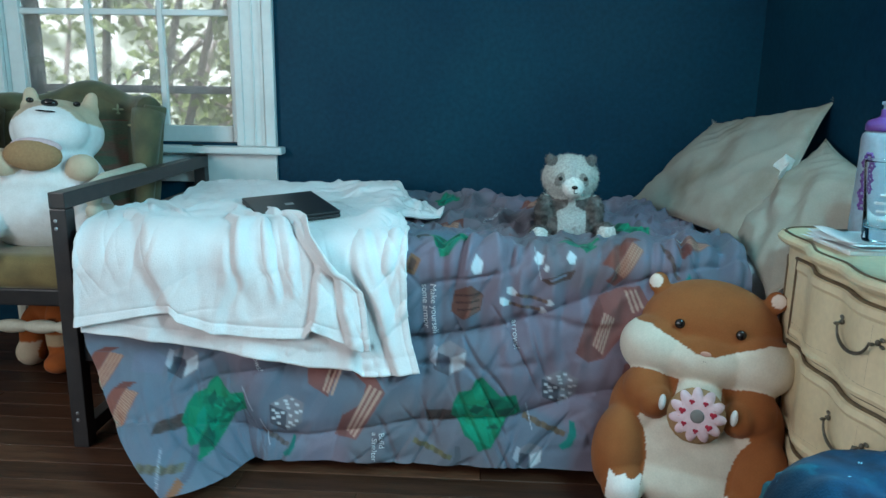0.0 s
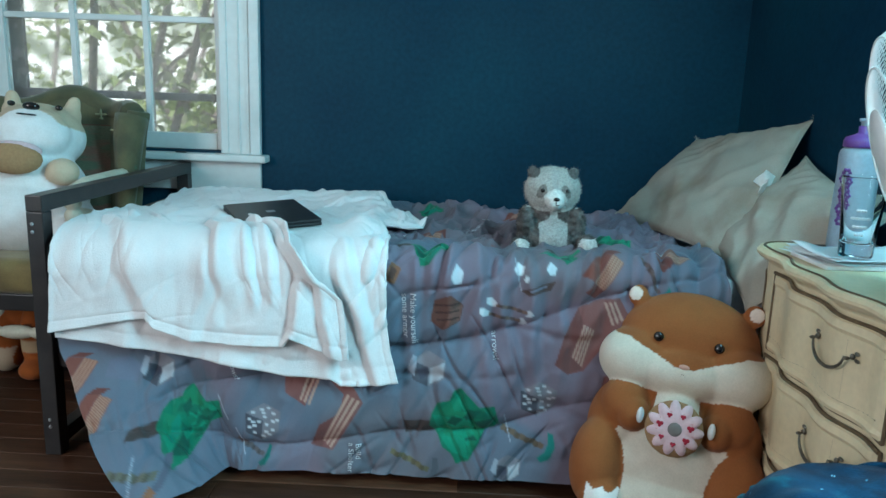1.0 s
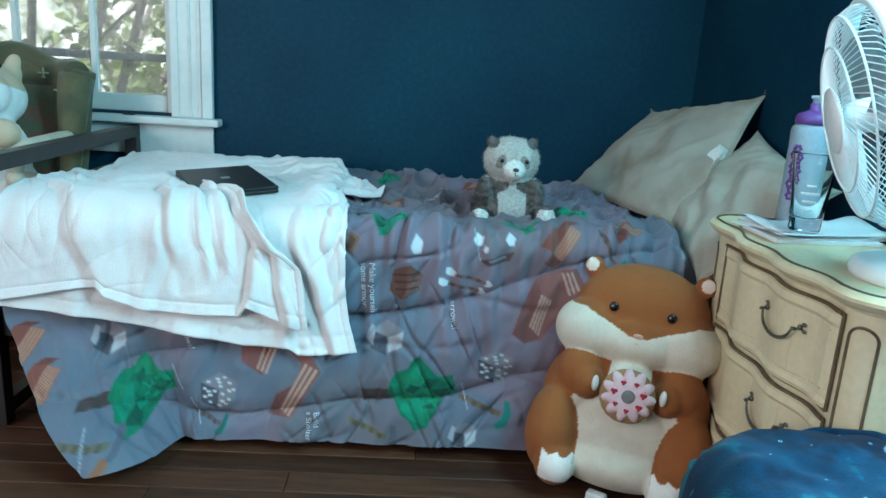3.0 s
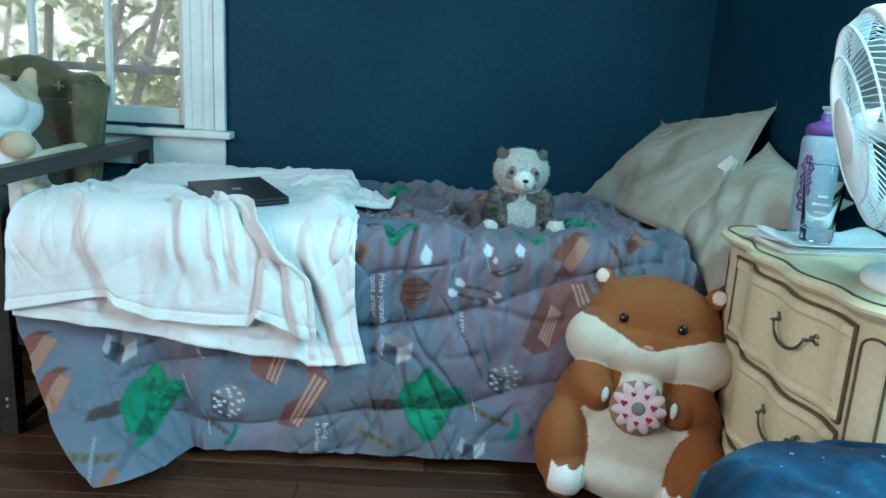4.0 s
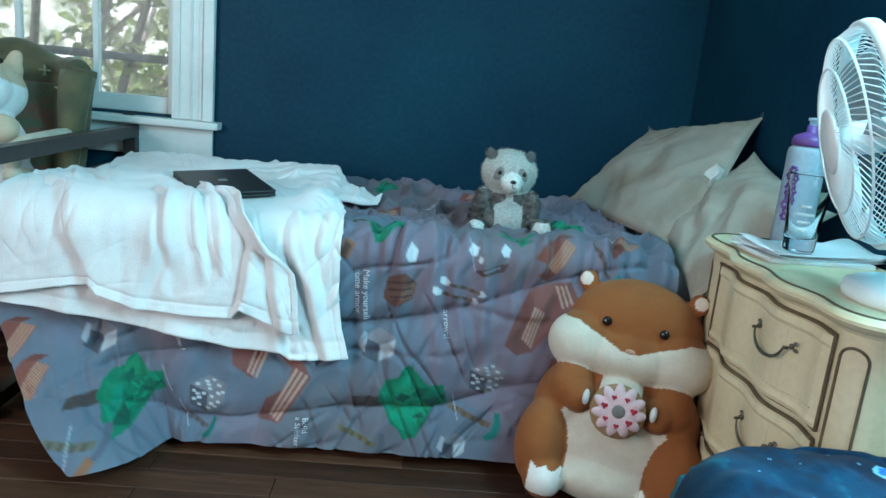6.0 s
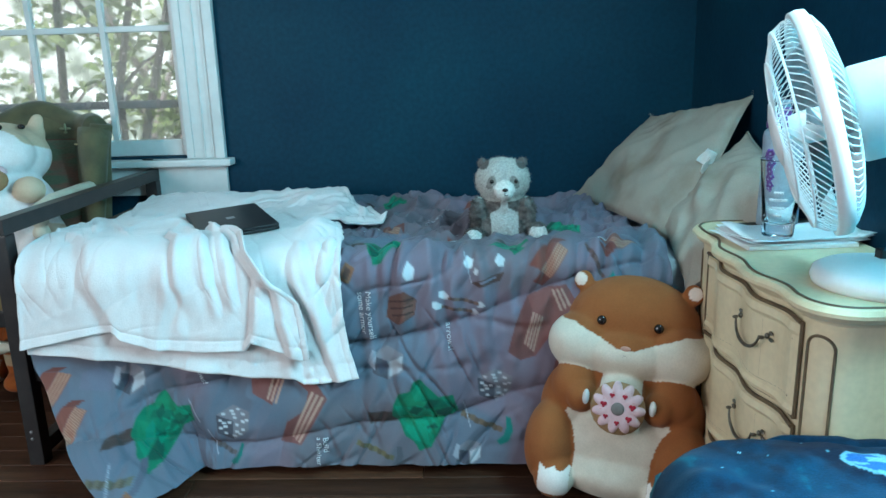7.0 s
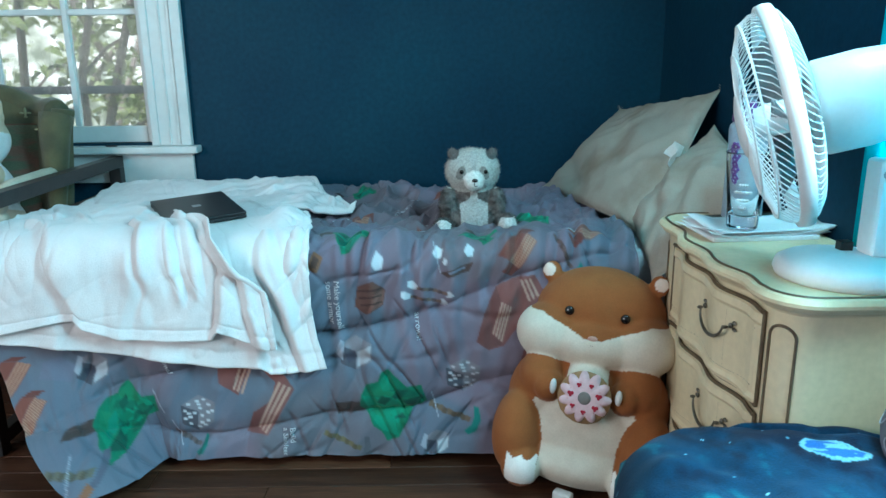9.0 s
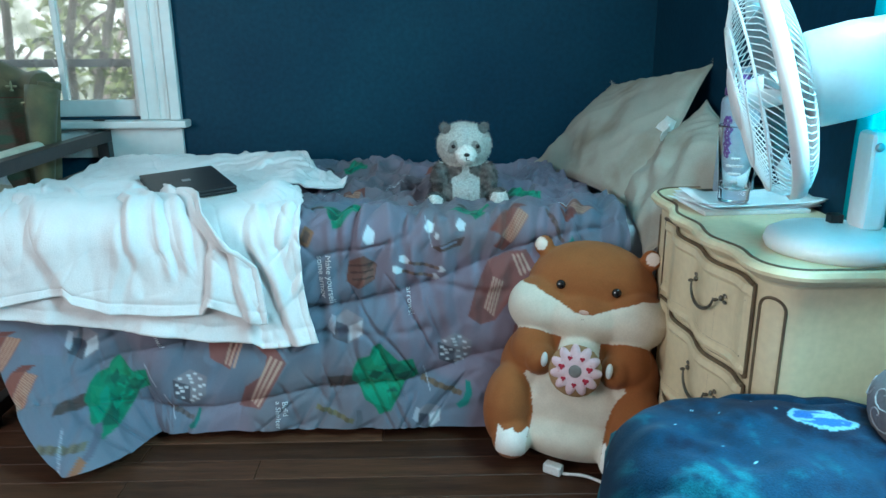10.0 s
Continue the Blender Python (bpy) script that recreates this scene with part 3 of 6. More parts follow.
def rect(x0, y0, x1, y1):
    return [(x0, y0), (x1, y0), (x1, y1), (x0, y1)]


BROWN, RUST, TAN, GREEN, GREEN2, GREEN3 = (0.085, 0.05, 0.045), (0.20, 0.068, 0.052), (0.44, 0.26, 0.18), (0.010, 0.165, 0.090), (0.014, 0.24, 0.135), (0.006, 0.085, 0.055)
PALE, DARK, TEALP = (0.60, 0.63, 0.67), (0.055, 0.055, 0.08), (0.014, 0.16, 0.14)


CROWN = [(-0.15, -1.1), (0.24, -0.71), (0.4, -0.54), (0.83, -0.6), (0.92, -0.29), (1.0, -0.03), (0.58, 0.14), (0.4, 0.56), (0.15, 0.98), (-0.2, 1.1), (-0.36, 0.81), (-0.6, 0.64), (-0.78, 0.3), (-1.0, 0.05), (-0.95, -0.29), (-0.78, -0.63), (-0.44, -0.71), (-0.36, -0.97)]


def print_tree(x, s, k, turn=0):
    """A blocky tree lying on its side: a bar of a trunk and a crown of angular green facets."""
    rnd = random.Random(int(x * 1000) + 7)
    stamp(x, s, k, turn, [(-1.75, -0.02), (-0.7, -0.12), (-0.7, 0.22), (-1.7, 0.34)], (0.062, 0.048, 0.046))
    stamp(x, s, k, turn, CROWN, GREEN)
    greens = (GREEN2, GREEN3, (0.008, 0.12, 0.07), (0.016, 0.20, 0.10), GREEN, (0.010, 0.21, 0.135))
    n = len(CROWN)
    for i in range(n):
        if i % 2 == 0:
            p, q = CROWN[i], CROWN[(i + 2) % n]
            c = (rnd.uniform(-0.25, 0.25), rnd.uniform(-0.25, 0.25))
            stamp(x, s, k, turn, [(p[0] * 0.95, p[1] * 0.95), (q[0] * 0.95, q[1] * 0.95), c], greens[rnd.randrange(6)])
    for i in range(20):
        a, r = rnd.uniform(0, 6.28), rnd.uniform(0.0, 0.52)
        c = (r * math.cos(a), r * math.sin(a))
        t = rnd.uniform(0, 6.28)
        stamp(x, s, k, turn, [(c[0] + g * math.cos(t + h), c[1] + g * math.sin(t + h)) for h, g in ((0, 0.26), (1.7, 0.17), (3.0, 0.24), (4.4, 0.15))], greens[rnd.randrange(6)])


def print_block(x, s, k, turn=0):
    stamp(x, s, k, turn, [(-0.95, 0.45), (-0.40, -0.75), (0.22, -0.75), (-0.33, 0.45)], RUST)
    stamp(x, s, k, turn, [(-0.40, -0.75), (0.0, -1.0), (0.62, -1.0), (0.22, -0.75)], (0.145, 0.05, 0.042))
    stamp(x, s, k, turn, [(0.22, -0.75), (0.80, -0.62), (0.25, 0.58), (-0.33, 0.45)], (0.25, 0.10, 0.075))
    for i in range(4):
        f = 0.06 + i * 0.24
        stamp(x, s, k, turn, [(0.22 + 0.58 * f, -0.75 + 0.13 * f), (0.22 + 0.58 * (f + 0.11), -0.75 + 0.13 * (f + 0.11)), (-0.33 + 0.58 * (f + 0.11), 0.45 + 0.13 * (f + 0.11)), (-0.33 + 0.58 * f, 0.45 + 0.13 * f)], TAN)
    stamp(x, s, k, turn, [(-0.33, 0.45), (0.25, 0.58), (0.0, 1.12), (-0.58, 0.98)], (0.155, 0.052, 0.044))


def print_cube(x, s, k, turn=0, dots=True, pale=PALE):
    stamp(x, s, k, turn, [(-0.75, -0.35), (0.05, -0.8), (0.85, -0.45), (0.05, -0.02)], (0.21, 0.205, 0.235))
    stamp(x, s, k, turn, [(-0.75, -0.35), (0.05, -0.02), (0.05, 0.85), (-0.70, 0.5)], (0.070, 0.072, 0.092))
    stamp(x, s, k, turn, [(0.05, -0.02), (0.85, -0.45), (0.8, 0.4), (0.05, 0.85)], (0.19, 0.19, 0.215))
    if dots:
        for i, (a, b) in enumerate(((-0.45, -0.32), (-0.1, -0.5), (0.2, -0.62), (0.45, -0.42), (0.1, -0.2), (0.0, -0.36), (-0.55, 0.0), (-0.3, 0.25), (-0.12, 0.05), (-0.5, 0.35), (-0.2, 0.55), (-0.38, 0.1),
                                    (0.25, 0.1), (0.5, -0.1), (0.7, -0.2), (0.3, 0.4), (0.6, 0.25), (0.2, 0.62), (0.48, 0.48))):
            stamp(x, s, k, turn + 8, rect(a - 0.09, b - 0.045, a + 0.07 + 0.03 * (i % 2), b + 0.045), pale)
    else:
        stamp(x, s, k, turn, [(0.12, 0.0), (0.80, -0.38), (0.75, 0.35), (0.12, 0.72)], (0.42, 0.45, 0.49))
        stamp(x, s, k, turn, [(-0.5, 0.1), (0.0, -0.1), (0.1, 0.25), (-0.3, 0.55)], DARK)
        stamp(x, s, k, turn, [(-0.95, 0.1), (-0.7, -0.6), (-0.5, -0.5), (-0.6, 0.4)], (0.33, 0.36, 0.42))


def print_tool(x, s, k, turn=0, head=TEALP, bar=BROWN):
    for i in range(9):
        stamp(x, s, k, turn, rect(-1.2 + 0.2 * i, -0.11 + 0.03 * (i % 2), -0.99 + 0.2 * i, 0.11 + 0.03 * (i % 2)), bar if i % 2 else tuple(c * 1.5 for c in bar))
    stamp(x, s, k, turn, [(0.55, -0.55), (0.75, -0.6), (1.0, -0.2), (1.0, 0.3), (0.75, 0.6), (0.55, 0.5), (0.72, 0.15), (0.7, -0.2)], head)


def print_arrow(x, s, k, turn=0):
    for i in range(7):
        stamp(x, s, k, turn, rect(-0.8 + 0.22 * i, -0.07, -0.57 + 0.22 * i, 0.08), BROWN if i % 2 else (0.17, 0.10, 0.075))
    stamp(x, s, k, turn, [(-1.15, -0.20), (-0.95, -0.24), (-0.66, -0.10), (-0.70, 0.10), (-0.9, 0.14), (-1.1, 0.05)], PALE)
    stamp(x, s, k, turn, [(0.70, -0.12), (0.85, -0.16), (1.08, 0.02), (0.92, 0.14), (0.72, 0.18), (0.80, 0.02)], PALE)


print_tree(-0.674, 0.408, 0.074)
print_tree(0.012, 0.395, 0.088)
print_cube(-0.499, 0.410, 0.056)
print_cube(0.192, 0.324, 0.056)
BRICK, BRICK2, STRIPE = (0.205, 0.082, 0.074), (0.155, 0.064, 0.060), (0.46, 0.30, 0.24)


def striped_face(p, q, r, t, count=4):
    """Pale planks on a parallelogram whose long sides run from p to t and from q to r."""
    for i in range(count):
        f, g = (i + 0.12) / count, (i + 0.66) / count
        lerp = [(m[0] + (e[0] - m[0]) * h, m[1] + (e[1] - m[1]) * h) for m, e, h in ((p, q, f), (p, q, g), (t, r, g), (t, r, f))]
        stamp(p[0], p[1], 0.10, 0, [((u - p[0]) / 0.10, (v - p[1]) / 0.10) for u, v in lerp], STRIPE)


def ink(points, colour):
    c = points[0]
    stamp(c[0], c[1], 0.10, 0, [((u - c[0]) / 0.10, (v - c[1]) / 0.10) for u, v in points], colour)


ink([(0.330, 0.335), (0.350, 0.255), (0.425, 0.215), (0.430, 0.330), (0.370, 0.375)], BRICK2)
ink([(0.230, 0.234), (0.262, 0.255), (0.300, 0.245), (0.368, 0.152), (0.404, 0.104), (0.378, 0.058), (0.324, 0.068), (0.281, 0.088), (0.250, 0.160)], BRICK)
ink([(0.230, 0.234), (0.262, 0.255), (0.296, 0.240), (0.270, 0.211), (0.293, 0.126), (0.281, 0.088), (0.250, 0.160)], BRICK2)
striped_face((0.293, 0.126), (0.322, 0.142), (0.298, 0.238), (0.270, 0.212))
striped_face((0.340, 0.074), (0.372, 0.066), (0.394, 0.112), (0.362, 0.130), 3)
ink([(-0.447, 0.270), (-0.442, 0.335), (-0.390, 0.366), (-0.352, 0.270)], BRICK)
striped_face((-0.385, 0.278), (-0.345, 0.278), (-0.374, 0.364), (-0.407, 0.350), 3)
ink([(-0.350, 0.285), (-0.292, 0.330), (-0.302, 0.378), (-0.352, 0.412), (-0.375, 0.465), (-0.315, 0.470), (-0.243, 0.350), (-0.262, 0.318), (-0.300, 0.285)], BRICK)
ink([(-0.352, 0.412), (-0.375, 0.465), (-0.345, 0.467), (-0.292, 0.345), (-0.302, 0.378)], BRICK2)
striped_face((-0.284, 0.328), (-0.246, 0.348), (-0.317, 0.468), (-0.345, 0.452), 3)
print_block(-0.967, 0.318, 0.062)
print_block(-0.905, 0.394, 0.055)
print_block(0.337, 0.011, 0.050, 20)
stamp(-0.043, 0.112, 0.045, 0, [(-0.9, 0.6), (-0.7, -0.6), (0.2, -1.0), (0.9, -0.4), (0.75, 0.5), (-0.2, 1.05)], (0.13, 0.062, 0.05))
stamp(-0.043, 0.112, 0.045, 0, [(0.2, -0.15), (0.85, -0.4), (0.7, 0.45), (-0.1, 0.95)], (0.20, 0.095, 0.075))
for i in range(3):
    stamp(-0.043, 0.112, 0.045, 0, [(-0.75 + 0.1 * i, -0.35 + 0.4 * i), (0.7, -0.55 + 0.4 * i), (0.7, -0.45 + 0.4 * i), (-0.75 + 0.1 * i, -0.25 + 0.4 * i)], (0.05, 0.025, 0.022))
print_arrow(0.115, 0.098, 0.056, 14)
print_arrow(0.098, 0.121, 0.056, 12)
stamp(0.180, 0.041, 0.05, -8, [(-0.9, 0.1), (0.9, -0.15), (0.6, 0.3), (-0.5, 0.4)], BROWN)
stamp(0.180, 0.041, 0.05, -8, [(-0.5, 0.12), (0.5, 0.0), (0.4, 0.12), (-0.4, 0.24)], (0.2, 0.2, 0.26))
print_cube(-0.086, 0.259, 0.054, dots=False)
print_cube(-0.770, 0.290, 0.050, dots=False)
stamp(-0.851, 0.293, 0.048, 0, [(-0.9, 0.5), (-0.8, -0.4), (0.1, -0.7), (0.8, -0.2), (0.7, 0.6)], (0.145, 0.16, 0.22))
print_tool(0.176, 0.428, 0.064, 22, (0.016, 0.19, 0.16), (0.10, 0.068, 0.045))
print_tool(-0.106, 0.495, 0.058, 22, (0.10, 0.11, 0.13), (0.10, 0.085, 0.045))
print_tool(-0.740, 0.488, 0.054, 6, (0.10, 0.11, 0.15), (0.09, 0.085, 0.062))
print_tool(-0.515, 0.480, 0.044, 28, TEALP, (0.075, 0.06, 0.06))
print_cube(0.121, 0.499, 0.042, dots=False)
stamp(-0.71, 0.522, 0.020, 0, [(-0.7, 0.5), (-0.1, -0.9), (0.8, -0.3), (0.2, 0.9)], (0.24, 0.11, 0.06))
stamp(-0.182, 0.024, 0.028, 0, [(-0.7, 0.5), (-0.1, -0.9), (0.8, -0.3), (0.2, 0.9)], (0.24, 0.11, 0.06))
stamp(-0.182, 0.024, 0.016, 0, [(-0.7, 0.5), (-0.1, -0.9), (0.8, -0.3), (0.2, 0.9)], (0.10, 0.05, 0.04))
for x, s, k in ((-0.02, 0.024, 0.017), (0.132, 0.006, 0.015), (0.150, 0.026, 0.007), (0.212, 0.002, 0.015), (0.486, -0.064, 0.018), (0.05, -0.6, 0.03), (-0.10, -0.30, 0.02), (0.18, -0.42, 0.028)):
    stamp(x, s, k, 0, [(-0.9, 0.3), (-0.2, -0.9), (0.9, -0.3), (0.6, 0.8), (-0.3, 0.9)], PALE)
print_tree(-0.085, -0.05, 0.060, 15)
print_tree(0.419, -0.255, 0.060, -20)
print_tree(-0.14, -0.80, 0.055, 10)
print_tree(0.24, -0.06, 0.05, 80)
print_tree(0.33, -0.62, 0.05, 40)
print_block(-0.115, -0.42, 0.05, 90)
print_block(0.52, -0.04, 0.05, 40)
print_block(0.10, -0.28, 0.04, 70)
print_block(0.16, -0.66, 0.045, 10)
print_cube(0.02, -0.5, 0.04)
print_cube(0.30, -0.45, 0.04)
print_tool(0.46, 0.02, 0.045, 60)
# stitched guide lines between the shapes
for x, s, t in ((-0.55, 0.46, 65), (0.12, 0.40, 75), (-0.755, 0.49, 70), (0.13, 0.02, 75), (-0.60, 0.38, 65)):
    stamp(x, s, 0.035, t, rect(-1, -0.03, 1, 0.03), (0.42, 0.44, 0.50))
comforter = tagged(grid_object("comforter", CP, COMFORTER, colours=INK), "grey-blue comforter printed with blocky trees, tools and blocks", "comforter")


def lettering(text, cx, cs, size, turn):
    """Words printed on the cover, following its folds."""
    cu = bpy.data.curves.new("words", "FONT")
    cu.body, cu.size, cu.align_x, cu.align_y = text, size, "LEFT", "CENTER"
    cu.space_line = 0.95
    tmp = new("words", cu)
    me = bpy.data.meshes.new_from_object(tmp.evaluated_get(bpy.context.evaluated_depsgraph_get()))
    bpy.data.objects.remove(tmp)
    bm = bmesh.new()
    bm.from_mesh(me)
    bmesh.ops.subdivide_edges(bm, edges=[e for e in bm.edges if e.calc_length() > 0.006], cuts=3)
    bmesh.ops.triangulate(bm, faces=bm.faces)
    c, sn = math.cos(radians(turn)), math.sin(radians(turn))
    for v in bm.verts:
        u, w = v.co.x, -v.co.y
        j = int(np.clip(round((cx + c * u - sn * w - xs[0]) / STEP), 0, len(xs) - 1))
        i = int(np.clip(round((cs + sn * u + c * w - ss[0]) / STEP), 0, len(ss) - 1))
        q = CP[i, j] + CN[i, j] * 0.0015
        fx, fs = (cx + c * u - sn * w) - xs[j], (cs + sn * u + c * w) - ss[i]
        v.co = Vector(q) + Vector((fx, 0, -fs if ss[i] > 0 else 0)) + Vector((0, -fs if ss[i] <= 0 else 0, 0))
    bpy.data.meshes.remove(me)
    return part("lettering", bm, LETTER, comforter, "small white printed words")


lettering("Make yourself\nsome armor", -0.140, 0.072, 0.0225, 86)
lettering("arrows!", 0.076, 0.160, 0.0215, 84)
lettering("Build\na Shelter", -0.261, 0.452, 0.0195, 88)
lettering("arrows!", -0.578, 0.242, 0.0215, 84)

# ---------------------------------------------------------------- white throw blanket, doubled over the foot of the bed


def ridges(X, S, specs):
    """Folds: each runs along a line of (s, x) pairs, with a width before and after it and a height; a crease follows the steeper side."""
    h = np.zeros_like(X)
    for line, w0, w1, a in specs:
        d = X - interp(S, line) - 0.004 * np.sin(S * 34 + line[0][1] * 50)
        w = np.where(d > 0, w1, w0)
        steep, side = (w0, -1) if w0 < w1 else (w1, 1)
        f = np.exp(-(np.abs(d) / w) ** 1.6) - 0.38 * np.exp(-((d - side * 1.9 * steep) / (0.8 * steep)) ** 2)
        h += a * f * sstep(line[0][0] - 0.02, line[0][0] + 0.06, S) * sstep(line[-1][0] + 0.05, line[-1][0] - 0.03, S)
    return h


def heap(X, S, x, s, wx, ws, a):
    return a * np.exp(-((X - x) / wx) ** 2 - ((S - s) / ws) ** 2)


def blanket_relief(X, S):
    top = sstep(-0.02, -0.25, S)
    h = 0.010 * vnoise(X * 7, S * 6, 21) * (0.4 + 0.6 * top) + 0.005 * vnoise(X * 15 + 3 * S, S * 7, 22) + 0.0012 * vnoise(X * 45, S * 30, 27)
    for k, (fx, fs, sx) in enumerate(((6, 7, 4), (9, 5, -5), (4, 10, 6), (8, 8, 3))):
        c = vnoise(X * fx + sx * S, S * fs + 0.5 * sx * X, 60 + k)
        h += 0.010 * np.exp(-(c / 0.14) ** 2) * sstep(-0.1, 0.4, vnoise(X * 4, S * 4, 66 + k)) * (0.15 + 0.85 * top)
    flat = np.exp(-(((X + 0.56) / 0.17) ** 4 + ((S + 0.28) / 0.16) ** 4))
    h = h * (1 - 0.9 * flat)
    h += heap(X, S, -0.78, -0.74, 0.14, 0.07, 0.026) + heap(X, S, -0.37, -0.72, 0.08, 0.07, 0.030) + heap(X, S, -0.20, -0.60, 0.10, 0.06, 0.012)
    return h


# a broad roll by the foot, small pleats over the edge, and the rolled border running down to the hem
FOLDS = [(((-0.14, -0.96), (-0.06, -0.895), (0.0, -0.838), (0.098, -0.788), (0.24, -0.752)), 0.024, 0.070, 0.013),
         (((-0.26, -0.70), (-0.10, -0.672), (0.0, -0.610), (0.06, -0.590)), 0.011, 0.017, 0.012),
         (((-0.20, -0.66), (-0.12, -0.627), (0.01, -0.530), (0.10, -0.515)), 0.017, 0.009, 0.012),
         (((-0.20, -0.60), (-0.08, -0.540), (0.02, -0.478), (0.09, -0.462)), 0.018, 0.010, 0.012),
         (((-0.02, -0.650), (0.05, -0.632), (0.15, -0.662), (0.22, -0.67)), 0.030, 0.016, 0.007),
         (((0.04, -0.560), (0.16, -0.548), (0.22, -0.55)), 0.022, 0.030, 0.006),
         (((-0.16, -0.580), (-0.10, -0.530), (-0.014, -0.460), (0.03, -0.392), (0.12, -0.405), (0.20, -0.424)), 0.012, 0.030, 0.018),
         (((-0.10, -0.50), (0.0, -0.412), (0.05, -0.352), (0.12, -0.335), (0.24, -0.318)), 0.013, 0.020, 0.017),
         (((0.02, -0.90), (0.20, -0.88)), 0.05, 0.05, 0.004)]
UNDER = [(((0.00, -0.315), (0.077, -0.285), (0.122, -0.266), (0.23, -0.225), (0.32, -0.200)), 0.013, 0.022, 0.014),
         (((-0.06, -0.33), (0.06, -0.262), (0.16, -0.248)), 0.018, 0.012, 0.010), (((0.20, -0.335), (0.36, -0.315)), 0.026, 0.014, 0.012),
         (((-0.70, -0.45), (-0.56, -0.36), (-0.50, -0.20)), 0.03, 0.03, 0.010), (((0.12, -0.60), (0.30, -0.57)), 0.04, 0.04, 0.006), (((0.12, -0.86), (0.30, -0.82)), 0.05, 0.03, 0.007)]


def throw_sheet(left, right, hem, start, lift, folds, extra, border, nx=300, ny=330):
    u = np.linspace(0, 1, nx)[None, :] * np.ones((ny, 1))
    v = np.linspace(0, 1, ny)[:, None] * np.ones((1, nx))
    S = start + v * 0.9
    for _ in range(9):
        X = left(S) + u * (right(S) - left(S))
        S = start + v * (0.20 - start) + (hem(X) - 0.20) * v ** 6
    X2, S2, P, n = cloth(X, S, 0.0, lambda a, b: lift(b) + np.maximum(blanket_relief(a, b), -0.004) + np.maximum(quilt(a, b), -0.030 * sstep(-0.10, -0.45, b) - 0.004) + np.maximum(ridges(a, b, folds), -0.006) + extra(a, b))
    seam = 0.004 * np.exp(-((1 - v) / 0.014) ** 2) - 0.0022 * np.exp(-((1 - v - 0.028) / 0.005) ** 2) + 0.004 * np.exp(-(u / 0.010) ** 2)
    seam = seam + border * np.exp(-((1 - u) / 0.030) ** 2) - 0.0020 * np.exp(-((1 - u - 0.022) / 0.004) ** 2)
    return P + n * seam[..., None]


throw = thing("throw_blanket", "soft white fleece throw blanket, doubled and draped over the bed", "blanket")
lowP = throw_sheet(lambda s: -1.020 + 0 * s,
                   lambda s: interp(s, ((-0.85, -0.36), (-0.78, -0.31), (-0.62, -0.20), (-0.53, -0.128), (-0.47, -0.140), (-0.42, -0.275), (-0.37, -0.325), (-0.31, -0.285), (-0.20, -0.225), (-0.05, -0.196), (0.15, -0.190), (0.22, -0.178), (0.31, -0.150))),
                   lambda x: interp(x, ((-1.02, 0.217), (-0.866, 0.231), (-0.723, 0.248), (-0.58, 0.266), (-0.436, 0.289), (-0.325, 0.291), (-0.300, 0.310), (-0.233, 0.305), (-0.15, 0.293))), -0.84, lambda s: 0.027 + 0 * s, UNDER,
                   lambda a, b: heap(a, b, -0.285, -0.17, 0.055, 0.095, 0.050) + heap(a, b, -0.40, -0.34, 0.05, 0.05, 0.012), 0.004)
grid_object("lower_fold", lowP, FLEECE, throw, thick=-0.005)
upP = throw_sheet(lambda s: -1.026 + 0 * s,
                  lambda s: interp(s, ((-0.74, -0.64), (-0.30, -0.645), (-0.23, -0.612), (-0.15, -0.552), (0.0, -0.425), (0.045, -0.340), (0.09, -0.296), (0.14, -0.287), (0.25, -0.275))),
                  lambda x: interp(x, ((-1.02, 0.202), (-0.931, 0.184), (-0.856, 0.168), (-0.780, 0.156), (-0.760, 0.180), (-0.674, 0.207), (-0.574, 0.214), (-0.440, 0.213), (-0.420, 0.188), (-0.371, 0.213), (-0.30, 0.240), (-0.275, 0.237))), -0.74, lambda s: 0.046 - 0.030 * sstep(-0.38, -0.56, s), FOLDS,
                  lambda a, b: 0 * a, 0.010)
grid_object("upper_fold", upP, FLEECE, throw, thick=-0.005)

# ---------------------------------------------------------------- laptop
lap = thing("laptop", "closed black laptop lying on the white blanket", "laptop", at=Matrix.Translation((-0.560, 2.075, 0.610)) @ Euler((radians(3), radians(3), radians(-61))).to_matrix().to_4x4())
bm = bmesh.new()
box(bm, (-0.143, -0.106, 0.0), (0.143, 0.106, 0.010), 0.004, 3)
part("base", bm, LAPTOP, lap)
bm = bmesh.new()
box(bm, (-0.143, -0.106, 0.0105), (0.143, 0.106, 0.019), 0.004, 3)
lid = part("lid", bm, LAPTOP, lap)
bm = bmesh.new()
box(bm, (-0.012, -0.012, 0.0192), (0.012, 0.012, 0.0196), 0.0)
part("emblem", bm, SILVER, lid, "small grey square emblem")

# ---------------------------------------------------------------- pillows


